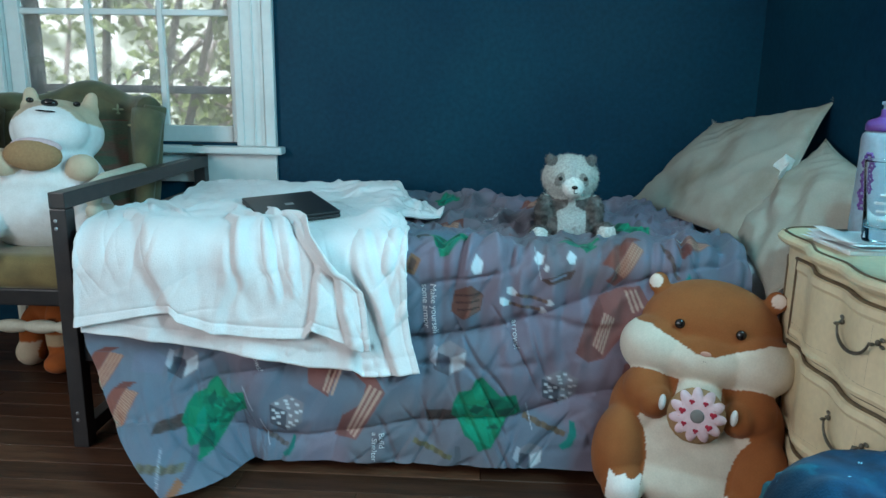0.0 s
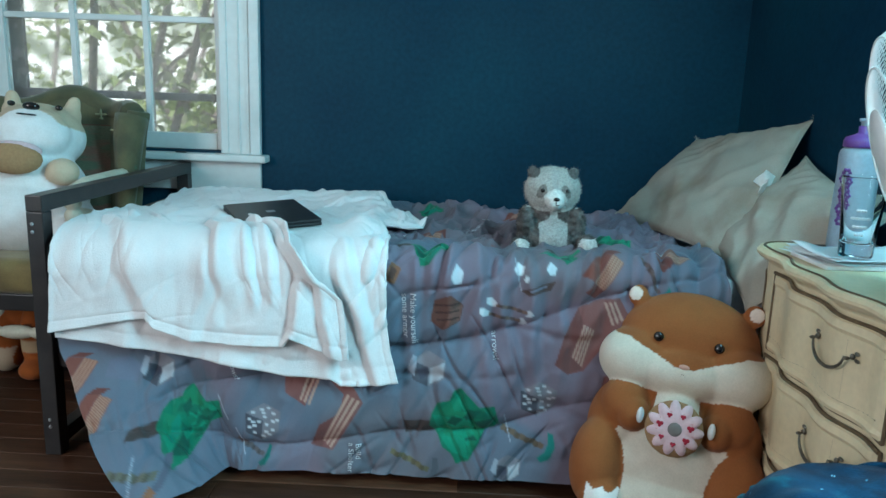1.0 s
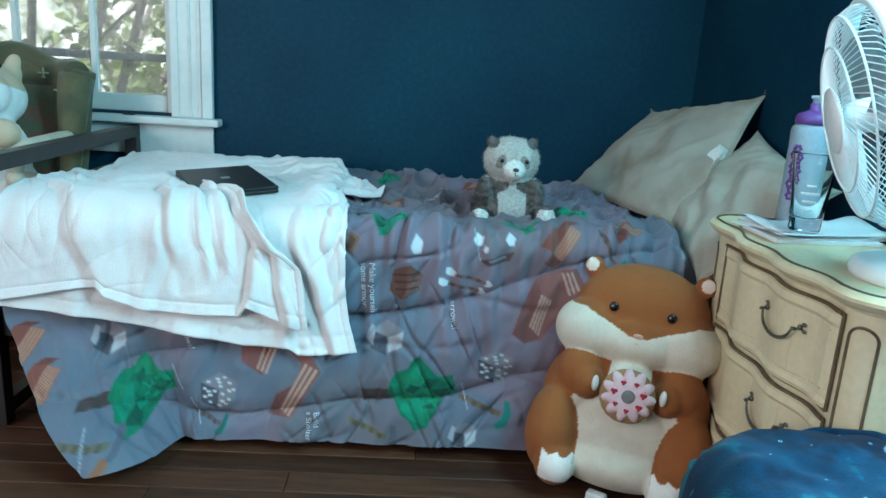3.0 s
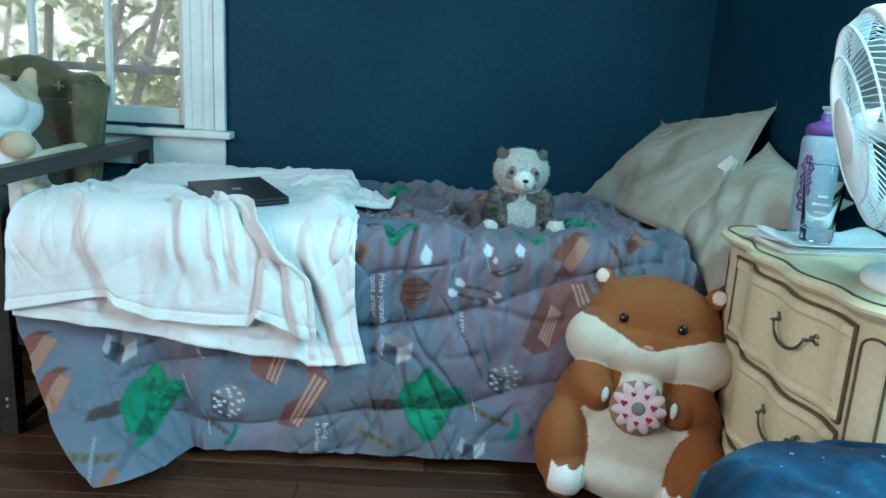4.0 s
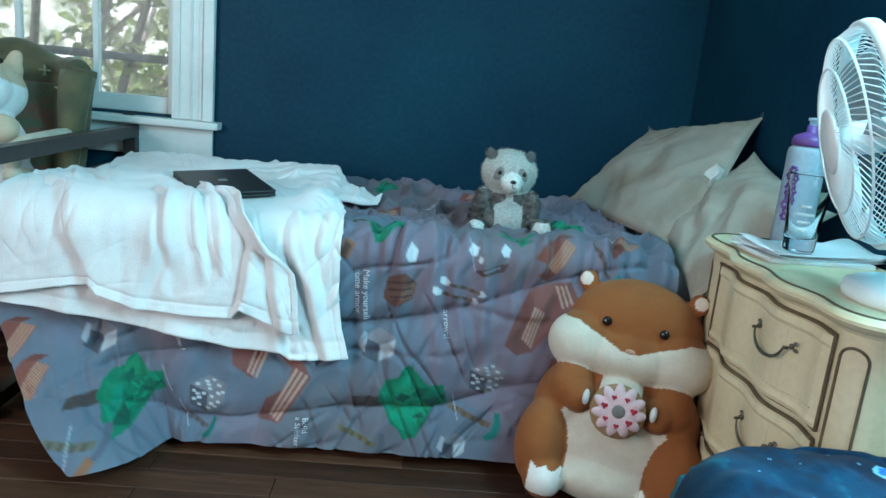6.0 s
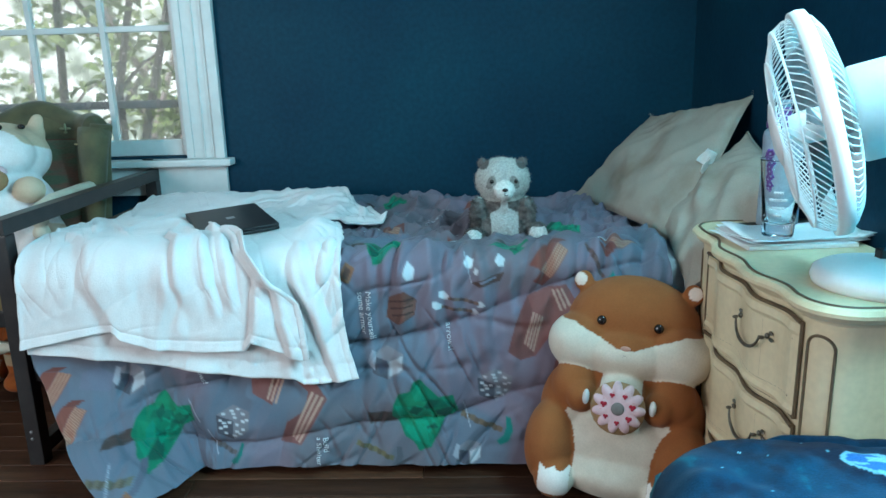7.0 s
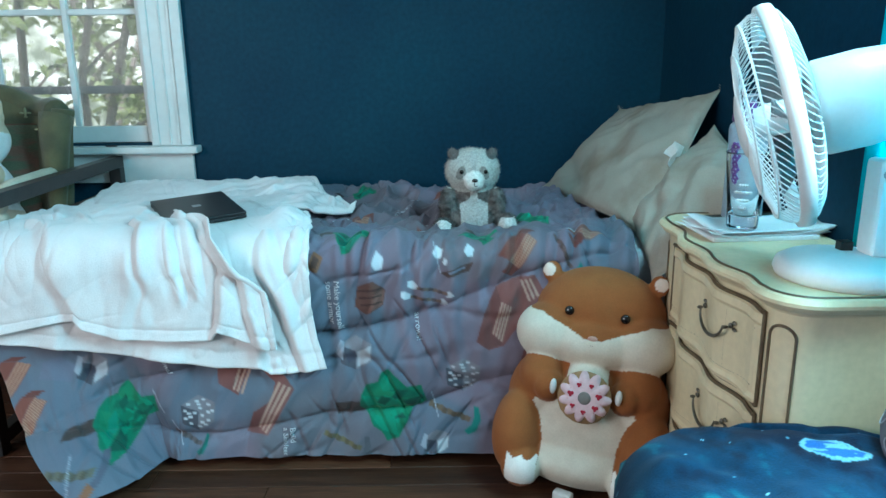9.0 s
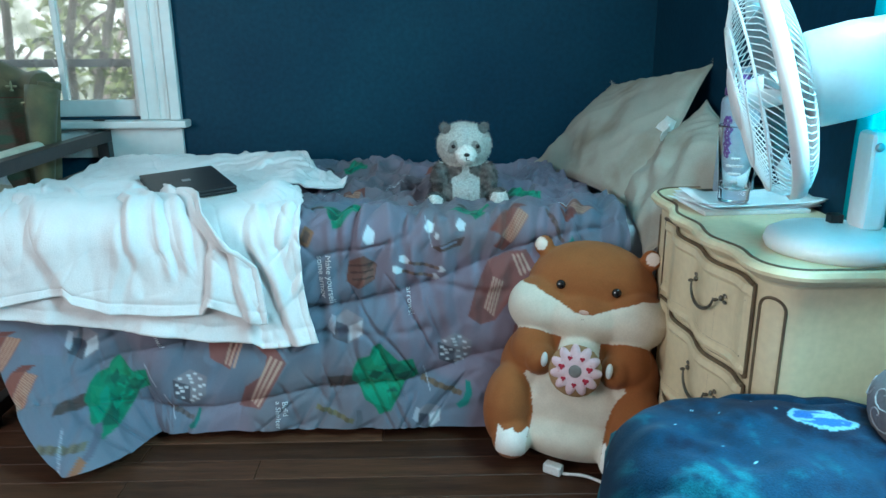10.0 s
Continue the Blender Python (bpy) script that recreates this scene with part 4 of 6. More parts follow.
def pillow(name, a, b, c, d, thick, label, seed):
    """A stuffed pillow with pinched seams between four corners."""
    a, b, c, d = (np.array(p) for p in (a, b, c, d))
    n = 60
    u, v = np.meshgrid(np.linspace(-1, 1, n), np.linspace(-1, 1, n))
    ear = 0.075 * (np.abs(u) * np.abs(v)) ** 6 - np.where(v > 0, 0.030, -0.010) * (1 - u * u) * np.abs(v) ** 6 + np.where(u > 0, 0.115, -0.055) * (1 - v * v) * np.abs(u) ** 6
    ear = ear + 0.010 * vnoise(u * 4 + seed, v * 4, seed + 5) * np.maximum(np.abs(u), np.abs(v)) ** 8
    U, V = u * (1 + ear), v * (1 + ear)
    fu, fv = (U + 1) / 2, (V + 1) / 2
    base = ((1 - fu) * (1 - fv))[..., None] * a + (fu * (1 - fv))[..., None] * b + (fu * fv)[..., None] * c + ((1 - fu) * fv)[..., None] * d
    nrm = np.cross(b - a, d - a)
    nrm = nrm / np.linalg.norm(nrm)
    h = thick * ((1 - u ** 2) * (1 - v ** 2)) ** 0.42
    wr = 0.016 * vnoise(u * 2.2 + 1.5 * v, v * 1.6, seed) + 0.004 * vnoise(u * 7 + v * 3, v * 4, seed + 1) - 0.008 * np.abs(vnoise(u * 4 - 3 * v, v * 2 + u, seed + 2))
    # pinched creases that run in from the corners and along the seams
    for cu_, cv_ in ((1, 1), (-1, 1), (1, -1), (-1, -1)):
        away = np.hypot(u - cu_, v - cv_)
        wr = wr - 0.010 * np.exp(-(away / 0.5) ** 2) * np.abs(np.sin(5.5 * np.arctan2(v - cv_, u - cu_) + seed))
    wr = wr + 0.004 * np.sin(u * 26 + seed) * np.exp(-((1 - np.abs(v)) / 0.12) ** 2) + 0.004 * np.sin(v * 24 + seed) * np.exp(-((1 - np.abs(u)) / 0.12) ** 2)
    ob = thing(name, label, "pillow", group="pillows")
    P1 = base + nrm * (h + wr * (1 - u ** 2) ** 0.3 * (1 - v ** 2) ** 0.3)[..., None]
    P2 = base - nrm * (h * 0.75)[..., None]
    bm = bmesh.new()
    g1 = [[bm.verts.new(P1[i, j]) for j in range(n)] for i in range(n)]
    g2 = [[g1[i][j] if i in (0, n - 1) or j in (0, n - 1) else bm.verts.new(P2[i, j]) for j in range(n)] for i in range(n)]
    for g, s in ((g1, 1), (g2, -1)):
        for i in range(n - 1):
            for j in range(n - 1):
                q = (g[i][j], g[i][j + 1], g[i + 1][j + 1], g[i + 1][j])
                bm.faces.new(q[::s])
    part("case", bm, PILLOW, ob, smooth=True)
    rim = [P1[0, j] for j in range(0, n, 3)] + [P1[i, -1] for i in range(0, n, 3)] + [P1[-1, j] for j in range(n - 1, -1, -3)] + [P1[i, 0] for i in range(n - 1, -1, -3)]
    part("seam", tube(rim, 0.0022, 5, closed=True), PILLOW, ob)
    return ob, P1


pil_low, _ = pillow("pillow", (0.700, 2.11, 0.585), (0.672, 1.735, 0.500), (0.945, 1.715, 0.730), (0.945, 2.15, 0.822), 0.058, "ivory bed pillow lying under the other against the wall", 40)
pil_top, PT = pillow("pillow", (0.530, 2.640, 0.574), (0.690, 2.005, 0.570), (0.962, 2.215, 0.920), (0.808, 2.712, 0.838), 0.054, "worn ivory pillow propped up against the wall, seams fraying", 50)
fr = random.Random(8)
for corner in (PT[-1, 0], PT[-1, -1]):
    for k in range(5):
        p = Vector(corner)
        e = p + Vector((fr.uniform(-0.012, 0.010), -0.004, fr.uniform(0.004, 0.016)))
        part("thread", tube([p - Vector((0, 0, 0.004)), (p + e) / 2 + Vector((0.002, 0, 0.002)), e], [0.0010, 0.0008, 0.0004], 4), PILLOW, pil_top)
tg = np.array(PT[32, 58])
for k, (dz, dx) in enumerate(((0.0, 0.0), (-0.02, -0.012))):
    bm = bmesh.new()
    box(bm, (-0.022, -0.001, -0.045), (0.022, 0.001, 0.0), 0.0)
    bmesh.ops.subdivide_edges(bm, edges=bm.edges, cuts=3, use_grid_fill=True)
    for v in bm.verts:
        v.co.y += 0.006 * math.sin(v.co.z * 90 + v.co.x * 60)
    bm.transform(Matrix.Translation(tg + np.array((dx - 0.004, -0.020 - 0.004 * k, dz + 0.012))) @ Euler((0.3, 0.5, 0.3 + k)).to_matrix().to_4x4())
    part("tag", bm, TAG, pil_top, "frayed white care tag")

# ---------------------------------------------------------------- nightstand with a serpentine front
NS0, NS1, NSX, NSB, NSZ = 1.112, 1.752, 0.693, 0.962, 0.655
CR = 0.056                            # radius of the rounded front corners
ns = thing("nightstand", "antique cream painted nightstand with serpentine drawers and brown lines", "nightstand")


def ns_front(y):
    """Depth of the front's curve along its width, minus being proud."""
    t = (y - 1.408) / 0.24
    a = abs(t)
    return -0.018 * (1 - float(sstep(0.36, 0.80, np.array(a)))) + 0.005 * float(np.exp(-(t / 0.20) ** 2)) + 0.003 * math.cos(t * 9)


def ns_outline(grow, y0=NS0, y1=NS1, n=46):
    """Plan outline of the case: rounded canted corners and a curved front."""
    pts = [(NSB, y0 - grow)]
    for i in range(25):
        a = math.pi / 2 * i / 24
        pts.append((NSX + CR - (CR + grow) * math.sin(a), y0 + CR - (CR + grow) * math.cos(a)))
    for i in range(1, n):
        y = y0 + CR + (y1 - y0 - 2 * CR) * i / n
        pts.append((NSX + ns_front(y) - grow, y))
    for i in range(25):
        a = math.pi / 2 * (1 - i / 24)
        pts.append((NSX + CR - (CR + grow) * math.sin(a), y1 - CR + (CR + grow) * math.cos(a)))
    pts.append((NSB, y1 + grow))
    return pts


def prism(levels):
    """A closed body from (outline, z) levels with equal counts."""
    bm = bmesh.new()
    rings = [[bm.verts.new((x, y, z)) for x, y in o] for o, z in levels]
    n = len(rings[0])
    for a, b in zip(rings, rings[1:]):
        for i in range(n):
            j = (i + 1) % n
            bm.faces.new((a[i], b[i], b[j], a[j]))
    bm.faces.new(rings[0])
    bm.faces.new(rings[-1][::-1])
    bmesh.ops.recalc_face_normals(bm, faces=bm.faces)
    return bm


part("body", prism([(ns_outline(-0.004), 0.03), (ns_outline(0.0), 0.05), (ns_outline(0.0), 0.618), (ns_outline(0.004), 0.624)]), CREAM, ns)
part("top", prism([(ns_outline(0.006), 0.6245), (ns_outline(0.020), 0.632), (ns_outline(0.028), 0.640), (ns_outline(0.028), 0.646), (ns_outline(0.022), 0.653), (ns_outline(0.014), 0.655)]), CREAM, ns)


def ns_line(y0, y1, zf, off, r, n=40):
    pts = []
    for i in range(n + 1):
        y = y0 + (y1 - y0) * i / n
        pts.append((NSX + ns_front(y) - off, y, zf(y)))
    return tube(pts, r, 6)


edge = [(x, y, 0.6545) for x, y in ns_outline(0.012)]
part("top_line", tube(edge, 0.0034, 6), GILT, ns, "dark brown line round the edge of the top")
D0, D1 = 1.172, 1.645
for z0, z1 in ((0.432, 0.608), (0.232, 0.418), (0.060, 0.218)):
    # drawer front: a shaped slab following the curve
    bm = bmesh.new()
    n = 40
    rows = []
    for z, o in ((z0, 0.0), (z0 + 0.004, 0.012), (z0 + 0.012, 0.015), (z0 + 0.020, 0.010), (z1 - 0.028, 0.010), (z1 - 0.020, 0.015), (z1 - 0.006, 0.013), (z1, 0.0)):
        row = []
        for i in range(n + 1):
            y = D0 + (D1 - D0) * i / n
            e = min(1.0, min(i, n - i) / 1.5)
            row.append(bm.verts.new((NSX + ns_front(y) - 0.001 - o * e, y, z)))
        rows.append(row)
    for a, b in zip(rows, rows[1:]):
        for i in range(n):
            bm.faces.new((a[i], a[i + 1], b[i + 1], b[i]))
    bmesh.ops.recalc_face_normals(bm, faces=bm.faces)
    dr = part("drawer", bm, CREAM, ns)
    part("drawer_line", ns_line(D0, D1, lambda y: z1 - 0.001, 0.006, 0.0040), GILT, dr, "brown glazed line")
    part("drawer_line", ns_line(D0, D1, lambda y: z0 + 0.001, 0.004, 0.0032), GILT, dr, "brown glazed line")
    part("drawer_line", ns_line(D0 + 0.02, D1 - 0.02, lambda y: z0 + 0.030 + 0.004 * math.cos((y - 1.408) * 26), 0.0095, 0.0016), GILT, dr)
    part("drawer_line", ns_line(D0 + 0.02, D1 - 0.02, lambda y: z1 - 0.034 - 0.004 * math.cos((y - 1.408) * 26), 0.0095, 0.0012), GILT, dr)
    for y in (D0, D1):
        part("drawer_line", tube([(NSX + ns_front(y) - 0.003, y, z0), (NSX + ns_front(y) - 0.003, y, z1)], 0.0034, 6), GILT, dr, "brown glazed line")
    for y in (1.285, 1.530):
        part("drawer_line", tube([(NSX + ns_front(y) - 0.010, y, z0 + 0.03), (NSX + ns_front(y) - 0.010, y, z1 - 0.034)], 0.0010, 5), GILT, dr)
    # bail pull: two rosettes and a swung handle with a leafy middle
    zc = (z0 + z1) / 2 + 0.010
    hy = 1.324
    pull = part("handle", tube([(NSX + ns_front(hy) - 0.015 - 0.006 * math.sin(math.pi * i / 16), hy + 0.056 * math.cos(math.pi * i / 16), zc + 0.018 - 0.036 * math.sin(math.pi * i / 16)) for i in range(17)],
                                [0.0018 + 0.0016 * math.sin(math.pi * i / 16) for i in range(17)], 8), BRASS, dr, "curved aged metal bail pull")
    for s in (-1, 1):
        bm = bmesh.new()
        y = hy + s * 0.057
        zr = zc + 0.018
        xf = NSX + ns_front(y) - 0.011
        ellipsoid(bm, (xf - 0.004, y, zr), (0.004, 0.0055, 0.0055), seg=12, rings=8)
        ellipsoid(bm, (xf - 0.001, y + s * 0.008, zr + 0.007), (0.003, 0.007, 0.004), seg=10, rings=6)
        ellipsoid(bm, (xf - 0.001, y + s * 0.010, zr - 0.005), (0.003, 0.008, 0.0035), seg=10, rings=6)
        ellipsoid(bm, (xf - 0.014, y, zr - 0.003), (0.006, 0.0035, 0.0035), seg=10, rings=6)
        part("rosette", bm, BRASS, pull)
# arched line on the rounded corner, and feet
for yc, s in ((NS0, 1), (NS1, -1)):
    arch = []

    def on_corner(a, z):
        return (NSX + CR - (CR + 0.0015) * math.sin(a), yc + s * (CR - (CR + 0.0015) * math.cos(a)), z)
    for z in np.linspace(0.10, 0.574, 12):
        arch.append(on_corner(0.55, z))
    for i in range(1, 12):
        t = math.pi * i / 12
        arch.append(on_corner(0.55 + 0.42 * (1 - math.cos(t)), 0.574 + 0.022 * math.sin(t)))
    for z in np.linspace(0.574, 0.10, 12):
        arch.append(on_corner(1.39, z))
    part("arch_line", tube(arch, 0.0026, 6), GILT, ns, "brown arched line on the corner")
for yy in (NS0 + 0.03, NS1 - 0.09):
    for xx in (NSX + 0.02, NSB - 0.07):
        bm = bmesh.new()
        box(bm, (xx, yy, 0.0), (xx + 0.05, yy + 0.05, 0.04), 0.008)
        part("foot", bm, CREAM, ns)

# ---------------------------------------------------------------- things on the nightstand
TOPZ = NSZ
mag = thing("magazine", "dark green and black magazine under the papers", "magazine")
bm = bmesh.new()
box(bm, (-0.10, -0.05, 0.0), (0.10, 0.05, 0.006), 0.001, m=Matrix.Translation((0.852, 1.672, TOPZ + 0.0005)) @ Euler((0, 0, 0.12)).to_matrix().to_4x4())
part("cover", bm, COVER, mag)
pap = thing("paper_stack", "loose stack of white papers with curling edges", "papers")
for k in range(5):
    n = 14
    u, v = np.meshgrid(np.linspace(-0.14, 0.14, n), np.linspace(-0.075, 0.075, n))
    curl = 0.016 * sstep(0.5, 1.0, np.abs(u) / 0.14 * (0.7 + 0.1 * k)) * (0.5 + 0.5 * np.cos(v * 20 + k))
    P = np.stack([u, v, curl + 0.0025 * k], -1)
    a = 0.10 + 0.07 * math.sin(k * 2.1)
    rot = np.array(((math.cos(a), -math.sin(a), 0), (math.sin(a), math.cos(a), 0), (0, 0, 1)))
    P = P @ rot.T + np.array((0.820 + 0.006 * k, 1.560 - 0.008 * math.sin(k * 1.7), TOPZ + 0.0095))
    grid_object("sheet", P, PAPER, pap, thick=-0.0006)

bm = bmesh.new()
box(bm, (-0.115, -0.072, 0.0), (0.115, 0.072, 0.009), 0.002, m=Matrix.Translation((0.815, 1.545, TOPZ + 0.0005)) @ Euler((0, 0, 0.06)).to_matrix().to_4x4())
part("pad", bm, PAPER, pap)
gl = thing("drinking_glass", "clear tapered pint glass standing on papers", "glass")
part("bowl", lathe([(0.001, 0.0), (0.030, 0.0), (0.0315, 0.004), (0.0335, 0.05), (0.0435, 0.158), (0.0440, 0.160), (0.0425, 0.160), (0.0410, 0.156), (0.0300, 0.032), (0.020, 0.026), (0.001, 0.025)], 40,
                   Matrix.Translation((0.778, 1.508, TOPZ + 0.0235))), DRINK_GLASS, gl, smooth=True)
for k in range(4):
    rr = 0.0345 + 0.0088 * (0.062 + 0.020 * k) / 0.11 + 0.0012
    w = 0.20 + 0.10 * ((k * 7) % 3)
    pts = [(0.778 + rr * math.cos(-2.05 + w * t), 1.508 + rr * math.sin(-2.05 + w * t), TOPZ + 0.072 + 0.016 * k) for t in np.linspace(-1, 1, 9)]
    part("printing", tube(pts, [0.0022 + 0.0012 * (i % 2) for i in range(9)], 5), PAPER, gl, "small unreadable white printing")

bt = thing("water_bottle", "milky plastic sports bottle with purple lid and purple flowers", "bottle", at=Matrix.Translation((0.838, 1.655, TOPZ + 0.0095)))
part("body", lathe([(0.001, 0.0), (0.040, 0.0), (0.044, 0.006), (0.043, 0.08), (0.042, 0.17), (0.043, 0.205), (0.041, 0.215), (0.034, 0.222), (0.001, 0.222)], 36), BOTTLE, bt, smooth=True)
cap = part("lid", lathe([(0.036, 0.2225), (0.038, 0.224), (0.038, 0.236), (0.034, 0.244), (0.018, 0.250), (0.012, 0.254), (0.012, 0.268), (0.001, 0.268)], 32), PURPLE, bt, "purple screw lid", smooth=True)
part("spout", lathe([(0.009, 0.2685), (0.009, 0.276), (0.013, 0.278), (0.013, 0.284), (0.001, 0.285)], 20), BOTTLE, cap, "white pull-up spout", smooth=True)
for k in range(9):
    a = -2.62 + 0.10 * math.sin(k * 2.4)
    z = 0.065 + 0.013 * k
    bm = bmesh.new()
    for i in range(6):
        t = 2 * math.pi * i / 6
        aa = a + 0.16 * math.cos(t)
        ellipsoid(bm, (0.0432 * math.cos(aa), 0.0432 * math.sin(aa), z + 0.007 * math.sin(t)), (0.0042, 0.0042, 0.0045), seg=8, rings=5)
    part("flower", bm, PURPLE, bt)

# ---------------------------------------------------------------- fan
fan = thing("desk_fan", "white plastic desk fan with round wire guard", "fan")
FB = Vector((0.842, 1.222, TOPZ))
part("base", lathe([(0.001, 0.0005), (0.112, 0.0005), (0.116, 0.010), (0.112, 0.024), (0.098, 0.032), (0.060, 0.037), (0.035, 0.040), (0.001, 0.041)], 48, Matrix.Translation(FB)), FAN_WHITE, fan, smooth=True)
bm = bmesh.new()
box(bm, (-0.011, -0.011, 0.034), (0.011, 0.011, 0.056), 0.003, m=Matrix.Translation(FB + Vector((0.012, 0.030, 0))))
part("switch", bm, BLACK, fan, "square black switch knob")
pole = Vector((0.893, 1.225, TOPZ + 0.036))
bm = bmesh.new()
box(bm, (-0.022, -0.026, 0.0), (0.022, 0.026, 0.170), 0.012, 3, m=Matrix.Translation(pole))
neck = part("neck", bm, FAN_WHITE, fan)
bm = bmesh.new()
ellipsoid(bm, pole + Vector((-0.012, -0.028, 0.145)), (0.008, 0.005, 0.008), seg=10, rings=6)
part("knob", bm, SILVER, neck, "small hinge screw")
# head frame: local z runs along the axis, out of the front of the guard
axis = Vector((-0.935, 0.300, -0.275)).normalized()
HC = Vector((0.708, 1.226, 0.931))
q = axis.to_track_quat("Z", "Y").to_matrix().to_4x4()
HM = Matrix.Translation(HC) @ q
GR = 0.178
part("motor", lathe([(0.001, -0.205), (0.040, -0.203), (0.062, -0.192), (0.072, -0.170), (0.078, -0.12), (0.078, -0.056), (0.066, -0.046), (0.001, -0.044)], 36, HM), FAN_WHITE, fan, smooth=True)
part("rim", lathe([(GR, -0.012), (GR + 0.007, -0.010), (GR + 0.009, 0.0), (GR + 0.007, 0.012), (GR, 0.014), (GR - 0.004, 0.0), (GR, -0.012)], 72, HM), FAN_WHITE, fan, smooth=True)


def guard(name, prof, tw, label):
    g = part(name, lathe([(prof[-1][0] - 0.002, prof[-1][1] - 0.001), (prof[-1][0] + 0.002, prof[-1][1] - 0.001), (prof[-1][0] + 0.002, prof[-1][1] + 0.001), (prof[-1][0] - 0.002, prof[-1][1] + 0.001)], 48, HM), FAN_WHITE, fan, label)
    bm = tube([Vector((r * math.cos(tw * i), r * math.sin(tw * i), z)) for i, (r, z) in enumerate(prof)], 0.0010, 4)
    first = part("wire", bm, FAN_WHITE, g)
    n = 84
    for k in range(n):
        w = first if k == 0 else new("wire", first.data)
        w.parent = g
        w.matrix_basis = HM @ pose(0, 0, 0, 0, 0, 360 * k / n)


guard("front_guard", [(GR - 0.001, 0.008), (GR - 0.003, 0.022), (GR - 0.014, 0.040), (GR - 0.052, 0.054), (0.085, 0.061), (0.052, 0.063)], 0.10, "white radiating wires of the front guard")
guard("back_guard", [(GR, -0.008), (GR - 0.006, -0.018), (GR - 0.026, -0.030), (0.110, -0.040), (0.064, -0.045)], -0.06, "white radiating wires of the back guard")
for r, z in ((GR - 0.015, 0.041), (0.118, 0.0565)):
    part("guard_ring", tube([HM @ Vector((r * math.cos(2 * math.pi * i / 60), r * math.sin(2 * math.pi * i / 60), z)) for i in range(60)], 0.0022, 5, closed=True), FAN_WHITE, fan)
part("badge", lathe([(0.001, 0.073), (0.030, 0.072), (0.052, 0.067), (0.056, 0.062), (0.052, 0.059), (0.001, 0.059)], 40, HM), FAN_WHITE, fan, "round plain centre badge", smooth=True)
part("hub", lathe([(0.001, 0.045), (0.024, 0.042), (0.028, 0.02), (0.028, -0.045), (0.001, -0.045)], 24, HM), FAN_WHITE, fan, smooth=True)
for k in range(3):
    n = 14
    bm = bmesh.new()
    rows = []
    for i in range(n):
        r = 0.026 + (0.150 - 0.026) * i / (n - 1)
        w = 0.25 + 0.62 * math.sin(math.pi * min(1, 0.15 + 0.75 * i / (n - 1)))
        row = []
        for j in range(7):
            a = 2 * math.pi * k / 3 + w * (j / 6 - 0.5)
            row.append(bm.verts.new(HM @ Vector((r * math.cos(a), r * math.sin(a), 0.030 * (j / 6 - 0.5) * 1.4))))
        rows.append(row)
    for a, b in zip(rows, rows[1:]):
        for j in range(6):
            bm.faces.new((a[j], a[j + 1], b[j + 1], b[j]))
    bmesh.ops.solidify(bm, geom=bm.faces[:], thickness=0.002)
    part("blade", bm, FAN_BLADE, fan, "translucent grey blade", smooth=True)

# ---------------------------------------------------------------- stuffed toys: one body each


def soft_toy(name, blobs, paint, place, label, material, voxel=0.0055, shag=0.0, group="", soften=5):
    """One stuffed body blended from round lumps, its pile coloured by paint(x, y, z)."""
    bm = bmesh.new()
    for c, r, *turn in blobs:
        ellipsoid(bm, c, r, Euler([radians(t) for t in turn[0]]).to_matrix().to_4x4() if turn else None, 28, 18)
    me = bpy.data.meshes.new(name)
    bm.to_mesh(me)
    bm.free()
    ob = new(name, me)
    mod = ob.modifiers.new("blend", "REMESH")
    mod.mode, mod.voxel_size = "VOXEL", voxel
    sm = ob.modifiers.new("soften", "SMOOTH")
    sm.factor, sm.iterations = 0.5, soften
    me2 = bpy.data.meshes.new_from_object(ob.evaluated_get(bpy.context.evaluated_depsgraph_get()))
    ob.modifiers.clear()
    ob.data = me2
    bpy.data.meshes.remove(me)
    n = len(me2.vertices)
    co = np.empty(n * 3, dtype=np.float32)
    me2.vertices.foreach_get("co", co)
    co = co.reshape(-1, 3)
    nr = np.empty(n * 3, dtype=np.float32)
    me2.vertices.foreach_get("normal", nr)
    nr = nr.reshape(-1, 3)
    ca = me2.color_attributes.new("pile", "FLOAT_COLOR", "POINT")
    rgba = np.ones((n, 4), dtype=np.float32)
    rgba[:, :3] = paint(co[:, 0], co[:, 1], co[:, 2], nr)
    ca.data.foreach_set("color", rgba.ravel())
    if shag:
        k = vnoise(co[:, 0] * 130 + co[:, 2] * 40, co[:, 2] * 130 + co[:, 1] * 90, 3) + 0.6 * vnoise(co[:, 0] * 60, co[:, 2] * 60 + co[:, 1] * 45, 4)
        co = co + nr * (shag * k)[:, None]
        me2.vertices.foreach_set("co", co.ravel())
    me2.polygons.foreach_set("use_smooth", [True] * len(me2.polygons))
    me2.materials.clear()
    me2.materials.append(material)
    ob.matrix_world = place
    return tagged(ob, label, "stuffed toy", group)


def add_lumps(ob, lumps, seg=16):
    """Adds hard details (eyes, a ring, stitching) to a toy's one mesh."""
    bm = bmesh.new()
    bm.from_mesh(ob.data)
    lay = bm.verts.layers.float_color.get("pile")
    for c, r, material in lumps:
        before = set(bm.faces)
        if material not in list(ob.data.materials):
            ob.data.materials.append(material)
        i = list(ob.data.materials).index(material)
        ellipsoid(bm, c, r, seg=seg, rings=10)
        for f in bm.faces:
            if f not in before:
                f.material_index, f.smooth = i, True
                for v in f.verts:
                    v[lay] = (1, 1, 1, 1)
    bm.to_mesh(ob.data)
    bm.free()


def pick(base, *rules):
    out = np.array(base, dtype=np.float32)
    for mask, col in rules:
        out[mask] = col
    return out


